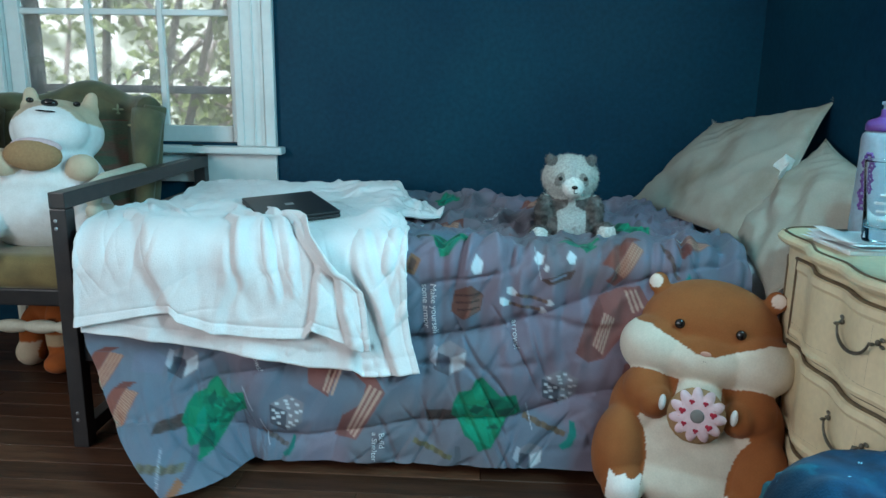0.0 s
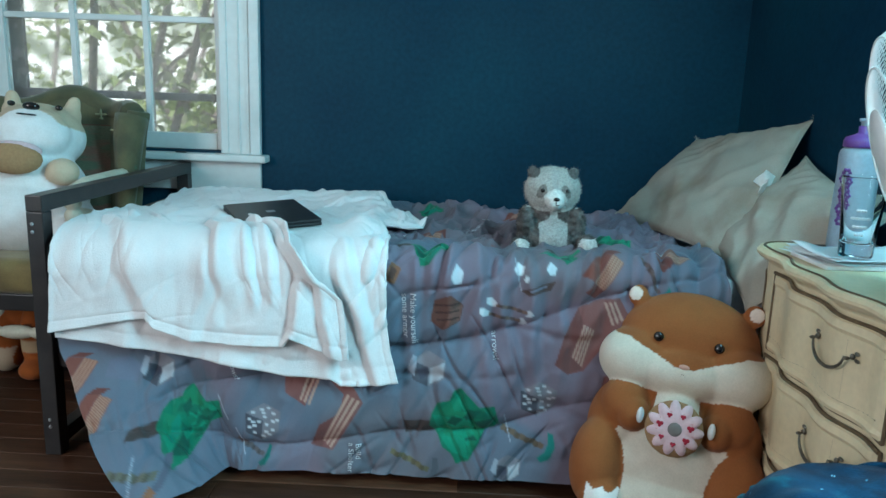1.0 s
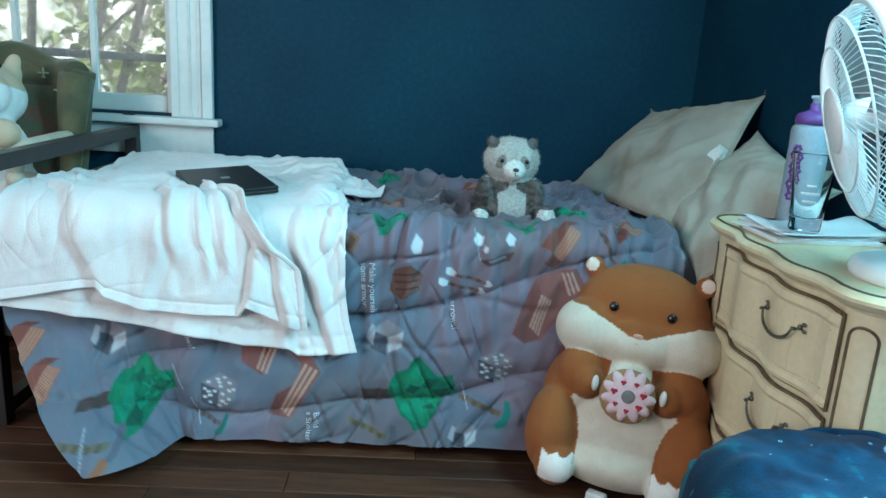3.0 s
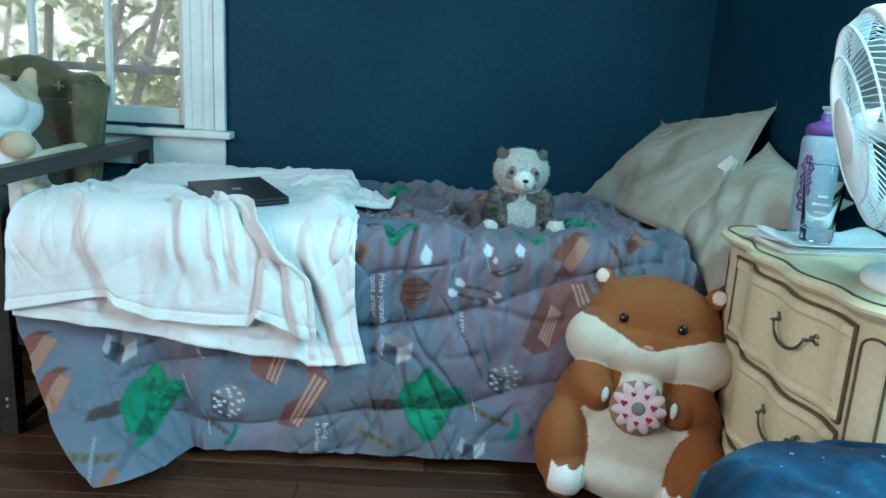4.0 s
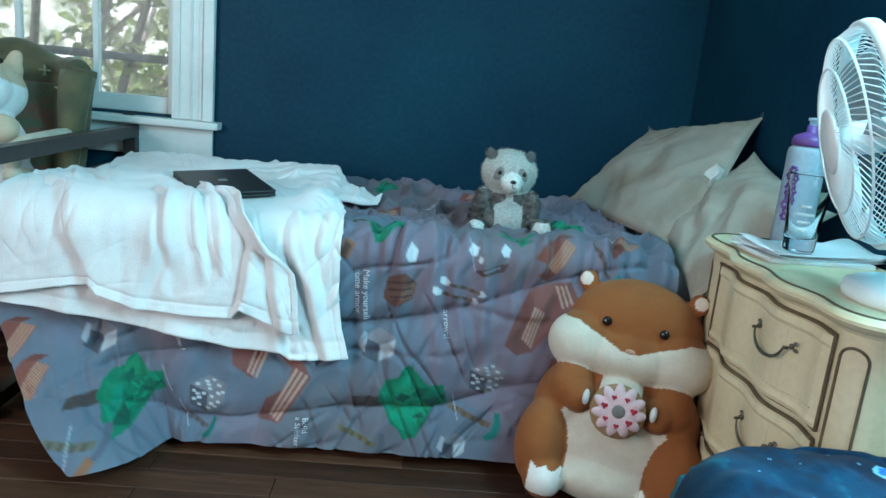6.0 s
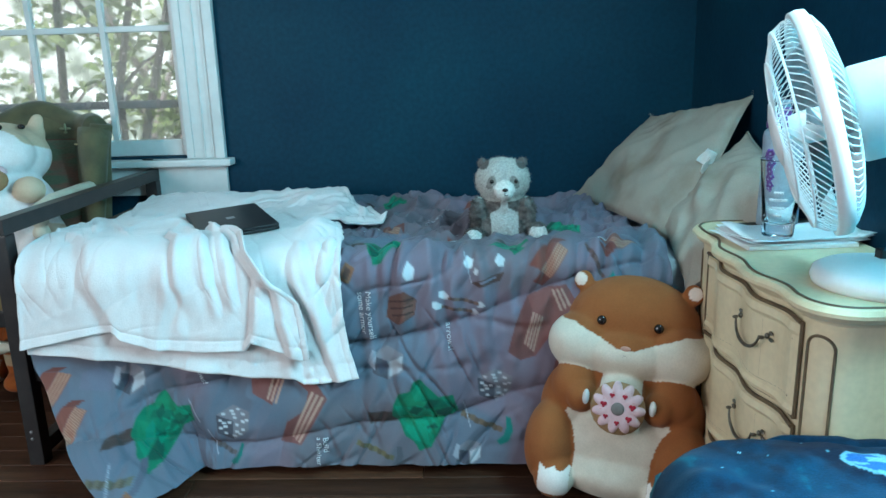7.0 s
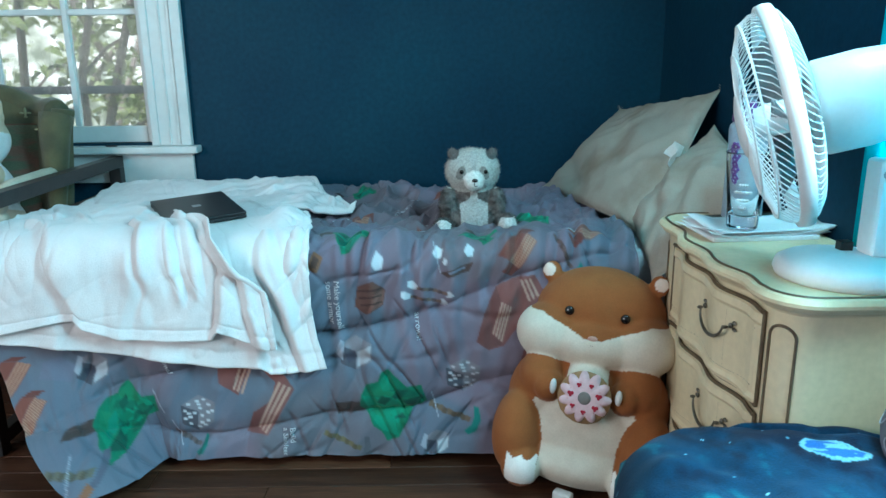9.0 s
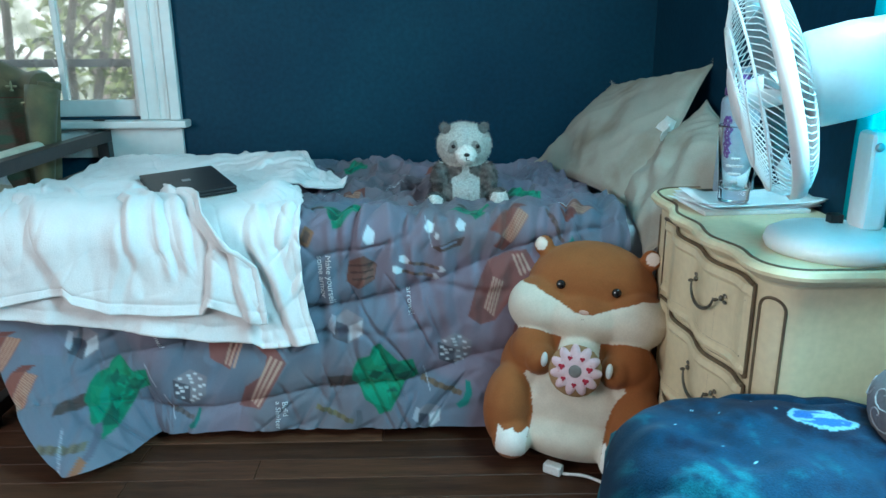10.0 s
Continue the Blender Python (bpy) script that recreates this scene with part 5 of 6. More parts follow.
EYE_BLACK = mat("glossy_bead_eye", (0.010, 0.008, 0.008), 0.12, spec=0.6)
NOSE = mat("pale_nose_felt", (0.62, 0.36, 0.28), 0.9)
THREAD = mat("tan_thread", (0.34, 0.27, 0.22), 0.9)
PINK = mat("pink_felt", (0.74, 0.42, 0.44), 0.9, fine=0.1)
BISCUIT = mat("biscuit_felt", (0.40, 0.24, 0.12), 0.9, fine=0.1)
ICING = mat("pale_pink_felt", (0.74, 0.55, 0.58), 0.9, (0.70, 0.50, 0.54), fine=0.06)
RED = mat("red_heart_print", (0.45, 0.02, 0.05), 0.8)
GREYFELT = mat("grey_felt", (0.22, 0.21, 0.20), 0.9)

AMBER, CREAMW = (0.300, 0.104, 0.035), (0.68, 0.61, 0.51)


CHEEKS = [((-0.104, -0.032, 0.352), (0.094, 0.092, 0.078)), ((0.104, -0.032, 0.352), (0.094, 0.092, 0.078)), ((0, -0.048, 0.346), (0.122, 0.088, 0.066))]
ARMS = [((s * 0.112, -0.070, 0.252), (0.058, 0.070, 0.066)) for s in (-1, 1)] + [((s * 0.090, -0.118, 0.240), (0.036, 0.042, 0.040)) for s in (-1, 1)]


def within(x, y, z, lumps, grow):
    out = np.zeros(len(x), dtype=bool)
    for c, q in lumps:
        out |= ((x - c[0]) / q[0]) ** 2 + ((y - c[1]) / q[1]) ** 2 + ((z - c[2]) / q[2]) ** 2 < grow
    return out


def hamster_paint(x, y, z, n):
    a = np.abs(x)
    line = 0.364 + 0.40 * np.maximum(a - 0.018, 0) - 0.42 * np.maximum(a - 0.13, 0)
    mask = (z < line) & within(x, y, z, CHEEKS, 1.09)
    belly = (a < np.interp(z, (0.0, 0.10, 0.19, 0.212, 0.24, 0.30), (0.10, 0.108, 0.124, 0.112, 0.050, 0.046))) & (y < -0.03) & (z < 0.31) & ~within(x, y, z, ARMS, 1.12)
    toe = 0.076 - 0.010 * np.abs(np.sin((a - 0.092) * 95))
    foot = (np.abs(a - 0.124) < 0.036) & (z < toe) & (z > 0.004) & (y < -0.13)
    inner = (np.hypot(x + np.where(x > 0, -0.136, 0.139), z - 0.503) < 0.0165) & (n[:, 1] < -0.3)
    leg = (((a - 0.152) / 0.066) ** 2 + ((z - 0.085) / 0.125) ** 2 < 1) & (y < -0.06)
    c = np.tile(np.array(AMBER, dtype=np.float32), (len(x), 1))
    return pick(c, (belly & ~leg, CREAMW), (mask, CREAMW), (foot, (0.84, 0.80, 0.76)), (inner, (0.80, 0.68, 0.60)))


HAM = Matrix.Translation((0.484, 1.655, 0.010)) @ Euler((radians(-11), radians(4), radians(-19))).to_matrix().to_4x4()
ham = soft_toy("stuffed_hamster", CHEEKS + ARMS + [
    ((0, 0.015, 0.405), (0.163, 0.114, 0.122)),
    ((0, 0.0, 0.270), (0.148, 0.105, 0.105)), ((0, -0.004, 0.200), (0.172, 0.125, 0.120)), ((0, -0.008, 0.135), (0.198, 0.140, 0.135)), ((0, -0.020, 0.060), (0.186, 0.145, 0.078)),
    ((-0.120, -0.030, 0.190), (0.078, 0.095, 0.110)), ((0.120, -0.030, 0.190), (0.078, 0.095, 0.110)),
    ((-0.152, -0.090, 0.105), (0.064, 0.085, 0.108)), ((0.152, -0.090, 0.105), (0.064, 0.085, 0.108)), ((-0.128, -0.135, 0.040), (0.050, 0.055, 0.055)), ((0.128, -0.135, 0.040), (0.050, 0.055, 0.055)), ((0, -0.10, 0.262), (0.055, 0.045, 0.050)),
    ((-0.132, 0.0, 0.499), (0.025, 0.014, 0.027)), ((0.132, 0.0, 0.499), (0.025, 0.014, 0.027)), ((-0.118, 0.01, 0.482), (0.02, 0.016, 0.02)), ((0.118, 0.01, 0.482), (0.02, 0.016, 0.02))], hamster_paint, HAM,
    "large brown and cream stuffed hamster toy holding a pink felt ring", PLUSH, 0.0038, soften=14)


def on_ring(cx, cy, cz, r, k, n, rad, y):
    return [((cx + r * math.cos(2 * math.pi * (i + k) / n), cy + y, cz + r * math.sin(2 * math.pi * (i + k) / n)), rad) for i in range(n)]


DC = (0.004, -0.170, 0.242)
lumps = [((-0.066, -0.092, 0.420), (0.0115, 0.007, 0.0115), EYE_BLACK), ((0.066, -0.092, 0.420), (0.0115, 0.007, 0.0115), EYE_BLACK), ((0, -0.130, 0.368), (0.012, 0.005, 0.006), NOSE),
         ((DC[0] - 0.002, DC[1] + 0.004, DC[2] - 0.005), (0.063, 0.026, 0.062), BISCUIT), ((DC[0], DC[1] - 0.0215, DC[2]), (0.0150, 0.0050, 0.0150), GREYFELT),
         ((-0.072, -0.166, 0.250), (0.008, 0.010, 0.018), CORD), ((0.078, -0.166, 0.250), (0.008, 0.010, 0.018), CORD)]
for k, ((x, y, z), _) in enumerate(on_ring(*DC, 0.0325, 0.3, 7, (0, 0, 0), -0.0215)):
    g = 1.0 if k % 3 else 1.3
    lumps += [((x - 0.0026 * g, y, z + 0.0012 * g), (0.0033 * g, 0.0024, 0.0033 * g), RED), ((x + 0.0026 * g, y, z + 0.0012 * g), (0.0033 * g, 0.0024, 0.0033 * g), RED),
              ((x, y, z - 0.0024 * g), (0.0026 * g, 0.0024, 0.0036 * g), RED)]
for k, ((x, y, z), _) in enumerate(on_ring(*DC, 0.038, 0.75, 9, (0, 0, 0), -0.0205)):
    lumps.append(((x, y, z), (0.0011, 0.0014, 0.0030) if k % 2 else (0.0030, 0.0014, 0.0011), PINK))
for t in range(9):
    for k in (-1, 1):
        lumps.append(((k * (0.002 + 0.0026 * t), -0.1340 + 0.0005 * t, 0.352 - 0.009 * math.sin(math.pi * t / 8)), (0.0018, 0.0016, 0.0012), THREAD))
add_lumps(ham, lumps, 14)


def add_icing(ob, c, material):
    """A flat scalloped felt star laid on the front of the ring."""
    bm = bmesh.new()
    bm.from_mesh(ob.data)
    lay = bm.verts.layers.float_color.get("pile")
    ob.data.materials.append(material)
    i = len(ob.data.materials) - 1
    rings = []
    for rad, wave, dy in ((0.052, 0.0085, -0.004), (0.051, 0.0080, -0.0150), (0.042, 0.003, -0.0205), (0.016, 0.0, -0.0215), (0.001, 0.0, -0.0205)):
        ring = []
        for k in range(66):
            a = 2 * math.pi * k / 66
            q = rad + wave * (abs(math.cos(5.5 * a)) * 2 - 1)
            ring.append(bm.verts.new((c[0] + q * math.cos(a), c[1] + dy, c[2] + q * math.sin(a))))
        rings.append(ring)
    for p, q in zip(rings, rings[1:]):
        for k in range(66):
            f = bm.faces.new((p[k], p[(k + 1) % 66], q[(k + 1) % 66], q[k]))
            f.material_index, f.smooth = i, True
    for ring in rings:
        for v in ring:
            v[lay] = (1, 1, 1, 1)
    bm.to_mesh(ob.data)
    bm.free()


add_icing(ham, DC, ICING)


def add_fur(ob, count, length, width, seed):
    """Short pointed tufts all over a toy's own mesh, coloured as the pile below them."""
    rng = random.Random(seed)
    bm = bmesh.new()
    bm.from_mesh(ob.data)
    bm.verts.ensure_lookup_table()
    lay = bm.verts.layers.float_color.get("pile")
    base = [(v.co.copy(), v.normal.copy(), Vector(v[lay])) for v in bm.verts]
    for _ in range(count):
        p, n, c = rng.choice(base)
        t = Vector((rng.uniform(-1, 1), rng.uniform(-1, 1), rng.uniform(-1.6, 0.6)))
        if p.y < -0.075 and p.z > 0.12:
            continue
        side = n.cross(t).normalized() * width
        tip = p + (n + 0.75 * t).normalized() * length * rng.uniform(0.5, 1.2)
        k = rng.uniform(0.8, 1.15)
        f = bm.faces.new([bm.verts.new(q) for q in (p - side, p + side, tip)])
        for v in f.verts:
            v[lay] = (min(1, c[0] * k), min(1, c[1] * k), min(1, c[2] * k), 1)
    bm.to_mesh(ob.data)
    bm.free()


PGREY, PWHITE = (0.165, 0.146, 0.139), (0.50, 0.48, 0.445)


def panda_paint(x, y, z, n):
    a = np.abs(x)
    mott = (0.75 + 0.5 * vnoise(x * 110 + y * 60, z * 110, 5))[:, None]
    c = np.tile(np.array(PGREY, dtype=np.float32), (len(x), 1)) * mott
    head = ((x / 0.088) ** 2 + ((z - 0.183) / 0.066) ** 2 + (np.maximum(y, 0) / 0.06) ** 2 < 1.12) & (z > 0.128 + 0.30 * np.maximum(a - 0.035, 0))
    patch = (np.hypot((a - 0.033) / 0.90, (z - 0.184 + 0.55 * (a - 0.034)) / 1.15) < 0.0155) & (y < -0.03)
    ear = (np.hypot(a - 0.060, z - 0.240) < 0.022)
    tummy = (np.abs(x - 0.004) < np.interp(z, (0.0, 0.03, 0.095, 0.112), (0.024, 0.038, 0.040, 0.010))) & (y < -0.03)
    foot = (y < -0.094) & (z < 0.064) & (a > 0.062)
    muzzle = (np.hypot(x - 0.004, (z - 0.164) * 1.05) < 0.030) & (y < -0.06)
    return pick(c, (head, PWHITE), (patch, (0.26, 0.24, 0.22)), (ear, (0.15, 0.135, 0.13)), (tummy, (0.46, 0.45, 0.43)), (foot, (0.66, 0.64, 0.61)), (muzzle, (0.74, 0.72, 0.68)))


PAN = Matrix.Translation((0.236, 2.112, 0.533)) @ Euler((0, 0, radians(-2))).to_matrix().to_4x4()
pan = soft_toy("stuffed_panda", [((0, 0, 0.183), (0.079, 0.068, 0.066)), ((0, 0.004, 0.100), (0.072, 0.062, 0.075)), ((0, -0.002, 0.050), (0.094, 0.078, 0.060)), ((0.004, -0.062, 0.162), (0.030, 0.030, 0.027)),
                                 ((-0.057, 0.012, 0.232), (0.0155, 0.011, 0.0155)), ((0.057, 0.012, 0.232), (0.0155, 0.011, 0.0155)), ((-0.084, -0.080, 0.030), (0.030, 0.036, 0.029)), ((0.098, -0.080, 0.038), (0.029, 0.036, 0.036)),
                                 ((-0.070, -0.030, 0.088), (0.026, 0.036, 0.052)), ((0.070, -0.030, 0.088), (0.026, 0.036, 0.052))], panda_paint, PAN,
               "small shaggy grey and white stuffed panda toy sitting up", SHAG, 0.0034, 0.0013)
add_fur(pan, 9000, 0.0080, 0.0009, 4)
add_lumps(pan, [((-0.031, -0.063, 0.188), (0.0060, 0.004, 0.0060), EYE_BLACK), ((0.037, -0.061, 0.188), (0.0060, 0.004, 0.0060), EYE_BLACK), ((0.006, -0.0915, 0.168), (0.0085, 0.005, 0.0055), EYE_BLACK), ((0.005, -0.0900, 0.157), (0.0013, 0.003, 0.006), EYE_BLACK), ((0.009, -0.0880, 0.152), (0.006, 0.003, 0.0013), EYE_BLACK)])

TANW, SNOW = (0.62, 0.50, 0.36), (0.86, 0.86, 0.86)


def dog_paint(x, y, z, n):
    a = np.abs(x)
    c = np.tile(np.array(SNOW, dtype=np.float32), (len(x), 1))
    top = (z > 0.42 + 0.25 * np.maximum(0.10 - a, 0)) & (y > -0.10)
    back = (y > 0.03) & (z > 0.05)
    arm = (np.hypot((a - 0.11) / 1.2, z - 0.27) < 0.05) & (y < -0.13)
    leg = (a > 0.15) & (z < 0.16) & (z > 0.03)
    return pick(c, (top, TANW), (back, TANW), (arm, TANW), (leg, (0.66, 0.52, 0.40)))


DOG = Matrix.Translation((-1.440, 2.33, 0.412)) @ Euler((radians(-14), radians(5), radians(16))).to_matrix().to_4x4()
dog = soft_toy("stuffed_dog", [((0, 0.02, 0.395), (0.145, 0.115, 0.110)), ((0, -0.060, 0.390), (0.115, 0.075, 0.085)), ((0, 0.0, 0.20), (0.175, 0.140, 0.16)), ((0, -0.02, 0.12), (0.205, 0.160, 0.13)),
                               ((-0.090, 0.03, 0.495), (0.027, 0.016, 0.052), (0, -10, 0)), ((0.090, 0.03, 0.495), (0.027, 0.016, 0.052), (0, 10, 0)), ((-0.088, 0.03, 0.475), (0.036, 0.022, 0.03)), ((0.088, 0.03, 0.475), (0.036, 0.022, 0.03)), ((-0.115, -0.125, 0.265), (0.052, 0.045, 0.045)), ((0.115, -0.125, 0.265), (0.052, 0.045, 0.045)),
                               ((-0.16, -0.15, 0.06), (0.065, 0.075, 0.065)), ((0.16, -0.15, 0.06), (0.065, 0.075, 0.065))], dog_paint, DOG,
               "big white and tan stuffed dog toy slumped in the armchair", PLUSH, 0.007)
add_lumps(dog, [((0.0, -0.098, 0.470), (0.026, 0.016, 0.014), EYE_BLACK), ((-0.070, -0.055, 0.482), (0.012, 0.008, 0.009), EYE_BLACK), ((0.070, -0.055, 0.482), (0.012, 0.008, 0.009), EYE_BLACK),
                ((-0.02, -0.165, 0.290), (0.085, 0.030, 0.050), BISCUIT), ((-0.015, -0.158, 0.318), (0.075, 0.026, 0.028), ICING), ((0.012, -0.140, 0.435), (0.018, 0.003, 0.003), EYE_BLACK), ((-0.012, -0.140, 0.435), (0.018, 0.003, 0.003), EYE_BLACK)])

RUSTP = (0.42, 0.115, 0.03)


def fox_paint(x, y, z, n):
    c = np.tile(np.array(RUSTP, dtype=np.float32), (len(x), 1))
    return pick(c, ((z < 0.09) & (x < -0.03), (0.62, 0.50, 0.36)), ((z < 0.13) & (z > 0.09) & (x > 0.02), (0.55, 0.40, 0.25)), ((np.hypot(x - 0.05, z - 0.17) < 0.022), (0.10, 0.04, 0.02)))


soft_toy("stuffed_fox", [((0.0, 0.05, 0.20), (0.10, 0.08, 0.09)), ((-0.07, 0.0, 0.10), (0.045, 0.05, 0.10)), ((0.05, -0.04, 0.13), (0.048, 0.05, 0.13)), ((0.065, -0.075, 0.035), (0.052, 0.065, 0.035)), ((-0.07, -0.02, 0.05), (0.05, 0.055, 0.05))],
         fox_paint, Matrix.Translation((-1.475, 2.36, 0.0)), "orange stuffed toy with cream feet under the armchair", PLUSH, 0.007)

# ---------------------------------------------------------------- armchair by the window
ch = thing("armchair", "old armchair with olive damask wings and ivory turned wood", "armchair")
n = 44
u, v = np.meshgrid(np.linspace(-1, 1, n), np.linspace(0, 1, n))
cx, hw = -1.455, 0.285
prof = 0.50 + 0.07 * (1 - np.abs(u) ** 2.2)
ztop = 0.872 + 0.062 * np.exp(-(u / 0.42) ** 2) + 0.016 * np.exp(-((np.abs(u) - 0.86) / 0.16) ** 2)
zz = 0.40 + v * (ztop - 0.40)
yy = 2.56 + 0.10 * v - 0.15 * np.abs(u) ** 3 * (0.35 + 0.65 * v) + 0.02 * np.exp(-((v - 1) / 0.1) ** 2)
P = np.stack([cx + hw * u * (0.80 + 0.20 * v ** 0.7), yy, zz], -1)
grid_object("backrest", P, CHAIR_GREEN, ch, thick=-0.07)
roll = [(float(P[-1, j, 0]), float(P[-1, j, 1]) + 0.030, float(P[-1, j, 2]) - 0.012) for j in range(n)]
part("back_roll", tube(roll, 0.040, 12), CHAIR_GREEN, ch, smooth=True)
for s, j in ((-1, 0), (1, n - 1)):
    col = [(float(P[i, j, 0]) + s * 0.004, float(P[i, j, 1]) + 0.018, float(P[i, j, 2]) - 0.01) for i in range(0, n, 3)]
    part("wing", tube(col, [0.026 + 0.034 * (i / len(col)) ** 1.5 for i in range(len(col))], 12), CHAIR_GREEN, ch, smooth=True)
P2 = np.stack([cx + hw * 0.66 * u, 2.525 + 0.09 * v + 0.012 * (np.abs(u) ** 4) - 0.018 * (1 - u ** 2) * np.sin(math.pi * v), 0.42 + v * 0.40], -1)
grid_object("back_panel", P2, CHAIR_TAPESTRY, ch, "tapestry panel in muted wavy stripes", thick=0.012)
part("panel_piping", tube([(float(P2[i, j, 0]), float(P2[i, j, 1]) - 0.004, float(P2[i, j, 2])) for i, j in [(k, 0) for k in range(0, n, 4)] + [(n - 1, k) for k in range(0, n, 4)] + [(n - 1 - k, n - 1) for k in range(0, n, 4)]], 0.006, 6),
     mat("rust_piping", (0.17, 0.05, 0.035), 0.8), ch, "rust coloured piping")
for fx, fz in ((-1.315, 0.862), (-1.205, 0.815), (-1.565, 0.862), (-1.70, 0.815)):
    k = (fx - cx) / hw
    fy = 2.56 + 0.10 * (fz - 0.4) / 0.5 - 0.15 * abs(k) ** 3 * (0.35 + 0.65 * (fz - 0.4) / 0.5) - (0.046 if abs(k) > 0.7 else 0.010)
    bm = bmesh.new()
    for dx, dz, rx, rz in ((0, 0.004, 0.005, 0.016), (-0.012, 0.0, 0.010, 0.004), (0.012, 0.0, 0.010, 0.004), (0, -0.014, 0.008, 0.004)):
        ellipsoid(bm, (fx + dx, fy, fz + dz), (rx, 0.004, rz), seg=8, rings=5)
    part("woven_motif", bm, CHAIR_LINE, ch, "pale woven flower motif")
bm = bmesh.new()
box(bm, (cx - 0.275, 2.10, 0.335), (cx + 0.275, 2.60, 0.445), 0.045, 5)
part("seat", bm, CHAIR_SEAT, ch, "mustard damask seat cushion", smooth=True)
part("seat_rail", boxes(((cx - 0.265, 2.13, 0.28), (cx + 0.265, 2.60, 0.335)), bevel=0.006), METAL, ch, "dark seat rail")


def turned(p0, p1, r):
    p0, p1 = Vector(p0), Vector(p1)
    m = Matrix.Translation(p0) @ (p1 - p0).to_track_quat("Z", "Y").to_matrix().to_4x4()
    L = (p1 - p0).length
    pr = []
    k = 44
    for i in range(k + 1):
        t = i / k
        rr = r * (0.62 + 0.38 * abs(math.sin(t * math.pi * 5.5)) ** 0.7)
        pr.append((rr, t * L))
    return lathe([(0.0005, 0)] + pr + [(0.0005, L)], 16, m)


for s in (-1, 1):
    ax = cx + s * 0.272
    part("arm", tube([(ax, 2.62, 0.665), (ax, 2.45, 0.668), (ax, 2.25, 0.662), (ax, 2.12, 0.640)], [0.020, 0.022, 0.024, 0.020], 10), SPINDLE, ch, smooth=True)
    part("arm_post", turned((ax, 2.165, 0.44), (ax, 2.165, 0.655), 0.026), SPINDLE, ch, smooth=True)
    part("leg", turned((ax * 1.0, 2.155, 0.0), (ax, 2.155, 0.335), 0.028), SPINDLE, ch, smooth=True)
    part("leg", tube([(ax, 2.60, 0.0), (ax, 2.59, 0.35)], 0.022, 8), SPINDLE, ch)
part("stretcher", turned((cx - 0.262, 2.155, 0.205), (cx + 0.262, 2.155, 0.205), 0.022), SPINDLE, ch, smooth=True)
tg2 = bmesh.new()
box(tg2, (-0.012, -0.001, -0.05), (0.012, 0.001, 0.0), 0.0005, m=Matrix.Translation((-1.475, 2.085, 0.455)))
tagged(part("care_tag", tg2, TAG), "white sewn care tag hanging over the seat", "tag")

# ---------------------------------------------------------------- galaxy floor cushion and its neighbours
n = 300
gx, gy = np.meshgrid(np.linspace(-1, 1, n), np.linspace(-1, 1, n))
rr = (np.abs(gx) ** 3.2 + np.abs(gy) ** 3.2) ** (1 / 3.2)
sq = np.maximum(np.maximum(np.abs(gx), np.abs(gy)), 1e-6)
gx, gy = gx * sq / np.maximum(rr, 1e-6), gy * sq / np.maximum(rr, 1e-6)     # square rings become rounded ones
tt = sq
rad = np.sin(np.clip(tt / 0.86, 0, 1) * math.pi / 2) ** 0.8 - 0.10 * sstep(0.86, 1.0, tt)
hgt = np.where(tt < 0.86, (1 - np.clip(tt / 0.86, 0, 1) ** 3.6) ** 0.62 * 0.55 + 0.45, 0.45 * (1 - (tt - 0.86) / 0.14))
dx_, dy_ = gx / tt, gy / tt
ax_, ay_ = 0.668 + 0.285 * dx_ * rad, 0.800 + 0.380 * dy_ * rad
wr = 0.010 * vnoise(ax_ * 11, ay_ * 11, 61) + 0.006 * vnoise(ax_ * 26, ay_ * 24, 62) - 0.012 * np.exp(-(vnoise(ax_ * 5 + ay_ * 4, ay_ * 5, 64) / 0.12) ** 2)
az_ = np.maximum(0.456 * hgt + wr * sstep(0.0, 0.5, hgt), 0.002)
GP = np.stack([ax_, ay_, az_], -1)
neb = 0.5 + 0.38 * vnoise(ax_ * 7 + ay_ * 3, ay_ * 8 + az_ * 6, 71) + 0.22 * vnoise(ax_ * 19, ay_ * 17 + az_ * 14, 72) + 0.17 * vnoise(ax_ * 48, ay_ * 44 + az_ * 40, 76) + 0.10 * vnoise(ax_ * 110, ay_ * 105 + az_ * 90, 78)
deep, mid_, bright = np.array((0.002, 0.012, 0.036)), np.array((0.004, 0.044, 0.098)), np.array((0.016, 0.17, 0.23))
t1, t2 = sstep(0.20, 0.60, neb)[..., None], sstep(0.66, 1.0, neb)[..., None]
GC = deep * (1 - t1) + mid_ * t1
GC = GC * (1 - t2) + bright * t2
GC *= 0.66
star = (vnoise(ax_ * 230, ay_ * 230 + az_ * 140, 73) > 0.95) & (vnoise(ax_ * 9, ay_ * 9 + az_ * 9, 74) > -0.25)
GC[star] = (0.12, 0.30, 0.38)
for bx, by in ((0.55, 1.05), (0.60, 0.96), (0.66, 1.08), (0.50, 0.98), (0.74, 0.86), (0.58, 0.88), (0.80, 1.06)):
    GC[np.hypot(ax_ - bx, ay_ - by) < 0.0018] = (0.35, 0.62, 0.70)
du_, dv_ = ax_ - 0.726, ay_ - 0.985
mu, mv = (0.57 * du_ - 0.82 * dv_) / 0.048, (0.82 * du_ + 0.57 * dv_) / 0.046
moon = (mu ** 2 + mv ** 2 < 1) & (az_ > 0.2)
crater = vnoise(ax_ * 55, ay_ * 55, 75) + 0.5 * vnoise(ax_ * 120, ay_ * 120, 77) > 0.0
GC[moon] = (0.15, 0.30, 0.38)
GC[moon & crater & (mu ** 2 + mv ** 2 < 0.72)] = (0.02, 0.09, 0.27)
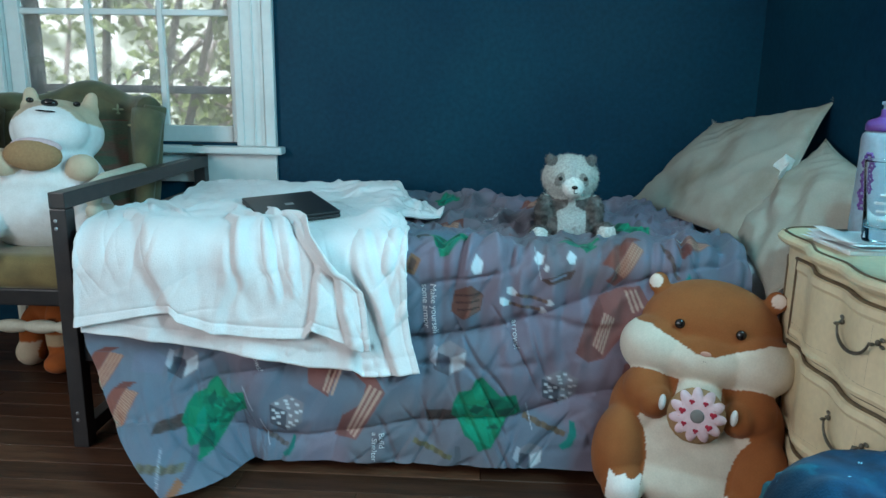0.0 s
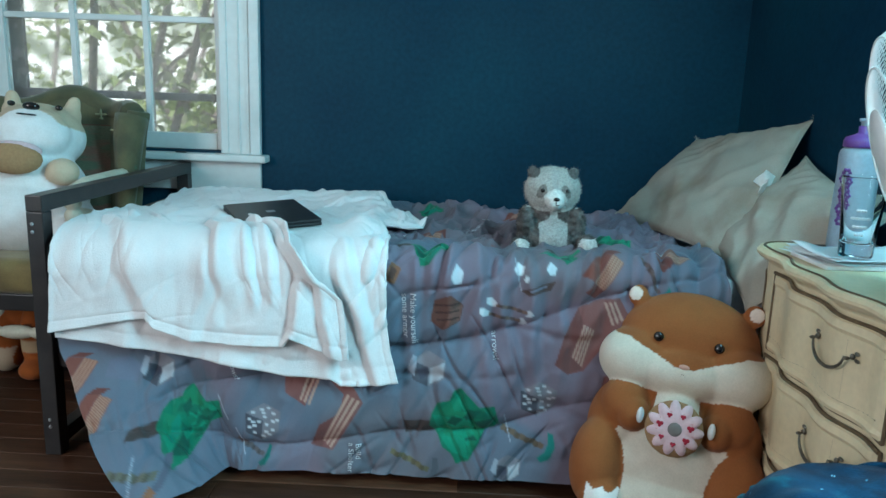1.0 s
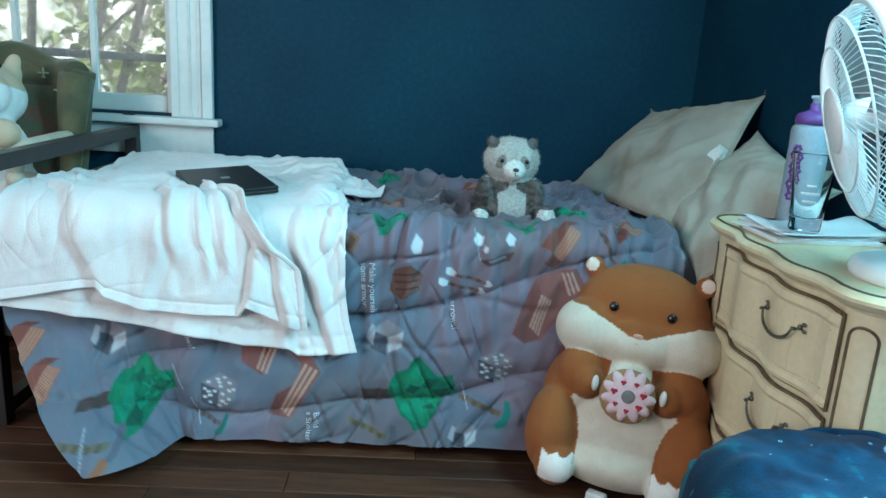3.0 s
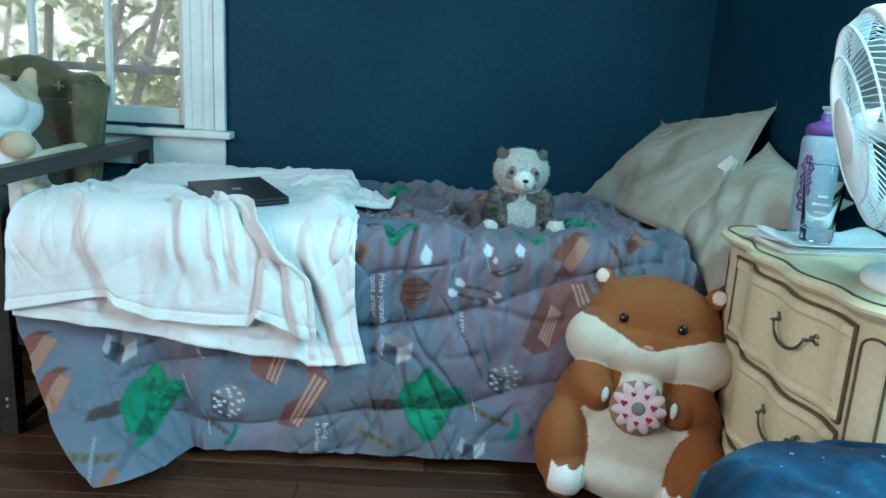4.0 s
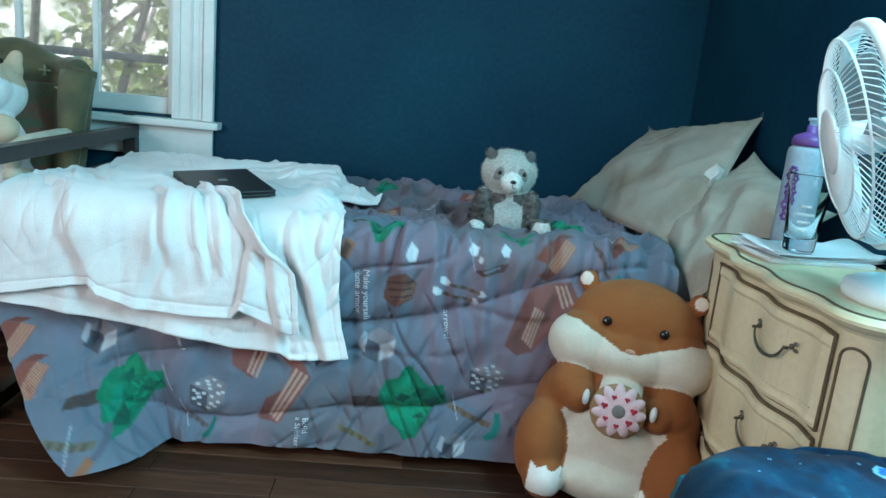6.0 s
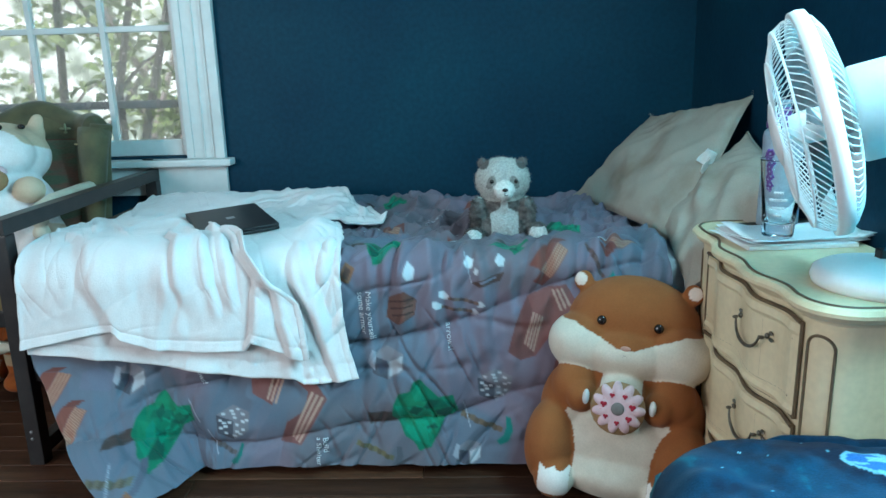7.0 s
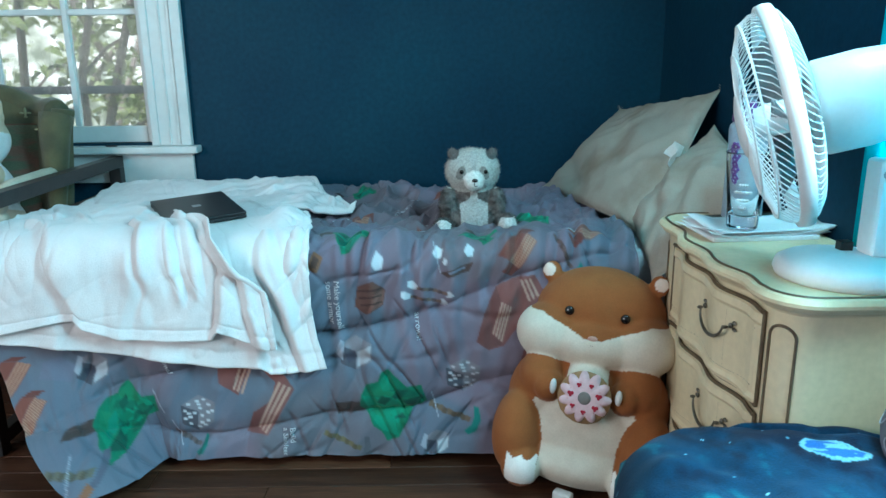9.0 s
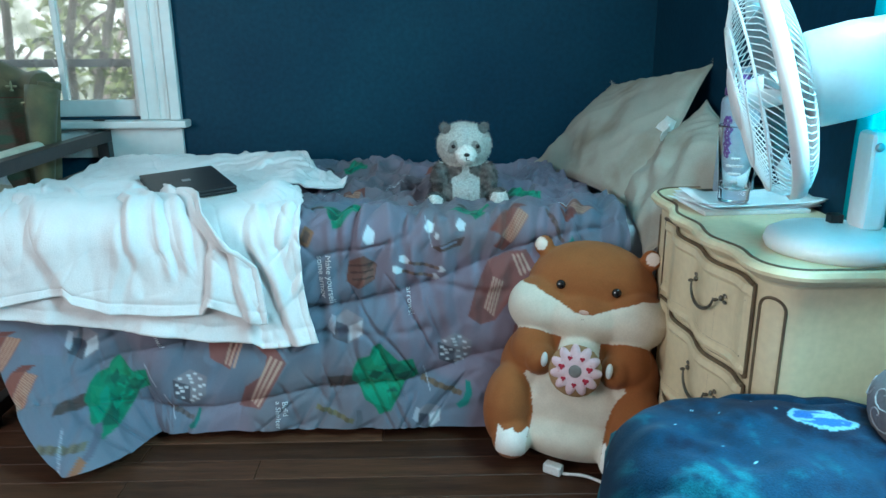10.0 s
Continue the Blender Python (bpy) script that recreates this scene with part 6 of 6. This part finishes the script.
cush = tagged(grid_object("floor_cushion", GP, GALAXY, colours=GC.astype(np.float32)), "big soft floor cushion printed with blue galaxy and moon", "cushion")
row = [tuple(float(c) for c in GP[int(n * (0.86 + 0.02 * math.sin(i * 0.9))), int(n * (0.30 - 0.013 * i))]) for i in range(20)]
part("gathered_seam", tube([(x - 0.002, y, max(z, 0.01)) for x, y, z in row], [0.006 + 0.002 * math.sin(i * 2.3) for i in range(20)], 7), TEAL, cush, "dark gathered seam at the end", smooth=True)

bm = bmesh.new()
ellipsoid(bm, (0, 0, 0), (0.105, 0.15, 0.085), seg=32, rings=20)
bm.transform(Matrix.Translation((0.880, 0.905, 0.480)))
sc = thing("throw_pillow", "dark grey brocade pillow with pale scrolls on the cushion", "pillow")
part("cover", bm, SCROLL, sc, smooth=True)
for k in range(34):
    rnd = random.Random(k)
    a0, b0 = rnd.uniform(0, 6.28), rnd.uniform(-0.6, 1.2)
    pts = []
    for i in range(14):
        t = i / 13 * 6.5
        a, b = a0 + 0.045 * t * math.cos(t), b0 + 0.045 * t * math.sin(t)
        pts.append((0.880 + 0.1055 * math.cos(b) * math.cos(a), 0.905 + 0.1508 * math.cos(b) * math.sin(a), 0.480 + 0.0855 * math.sin(b)))
    part("scroll", tube(pts, 0.0013, 4), SCROLL_LINE, sc)
bm = bmesh.new()
ellipsoid(bm, (0.905, 1.02, 0.425), (0.058, 0.03, 0.045), seg=24, rings=16)
tagged(part("folded_cloth", bm, TEAL, smooth=True), "dark teal bundled cloth tucked behind the cushion", "cloth")

# ---------------------------------------------------------------- turquoise curtain at the side window
cu = thing("curtain", "turquoise window curtain hanging in soft folds", "curtain")
n = 120
a, b = np.meshgrid(np.linspace(0, 1, n), np.linspace(0, 1, 40))
yy = 1.392 - 0.41 * a
xx = 0.956 - 0.165 * sstep(0.66, 1.0, a) + 0.010 * np.sin(a * 34 + 0.6 * np.sin(b * 5))
zz = 2.20 - b * (1.535 - 0.115 * sstep(0.45, 0.6, a) * 0)
zz = np.where(zz < 0.66, 0.66, zz)
grid_object("panel", np.stack([xx, yy, zz], -1), CURTAIN, cu, thick=0.002)
part("rod", tube([(0.945, -0.2, 2.22), (0.945, 1.5, 2.22)], 0.011, 10), METAL, cu, "black curtain rod")

# ---------------------------------------------------------------- cord with a plug on the floor
co_ = thing("power_cord", "white extension cord with plug lying on the floor", "cord")
pts = [(0.445 + 0.30 * t, 1.530 - 0.23 * t + 0.025 * math.sin(t * 6), 0.006 + 0.004 * math.sin(t * 9) ** 2) for t in np.linspace(0, 1, 24)]
part("cable", tube(pts, 0.004, 8), CORD, co_, smooth=True)
bm = bmesh.new()
box(bm, (-0.030, -0.013, 0.001), (0.016, 0.013, 0.026), 0.006, 3, m=Matrix.Translation((0.430, 1.538, 0)) @ Euler((0, 0, -0.6)).to_matrix().to_4x4())
part("plug", bm, CORD, co_, smooth=False)

# ---------------------------------------------------------------- floorboards
rnd = random.Random(4)
W = 0.082
mesh_for = {}


def board_mesh(L):
    if L not in mesh_for:
        bm = bmesh.new()
        box(bm, (0, 0.0008, -0.012), (L, W - 0.0008, 0.0), 0.0015, 1)
        me = bpy.data.meshes.new("floorboard")
        bm.to_mesh(me)
        bm.free()
        me.materials.append(PLANK)
        mesh_for[L] = me
    return mesh_for[L]


y = WALL_S + 0.004
while y + W < WALL_N:
    x = WALL_W
    first = rnd.choice((0.5, 0.8, 1.1))
    while x < WALL_E - 0.03:
        L = min(first or rnd.choice((0.9, 1.2, 1.5)), WALL_E - x - 0.003)
        L = round(L, 2)
        first = None
        if L > 0.05:
            ob = new("floorboard", board_mesh(L))
            ob.location = (x, y, rnd.uniform(-0.0008, 0.0))
            ob.parent = floor
        x += L + 0.0015
    y += W
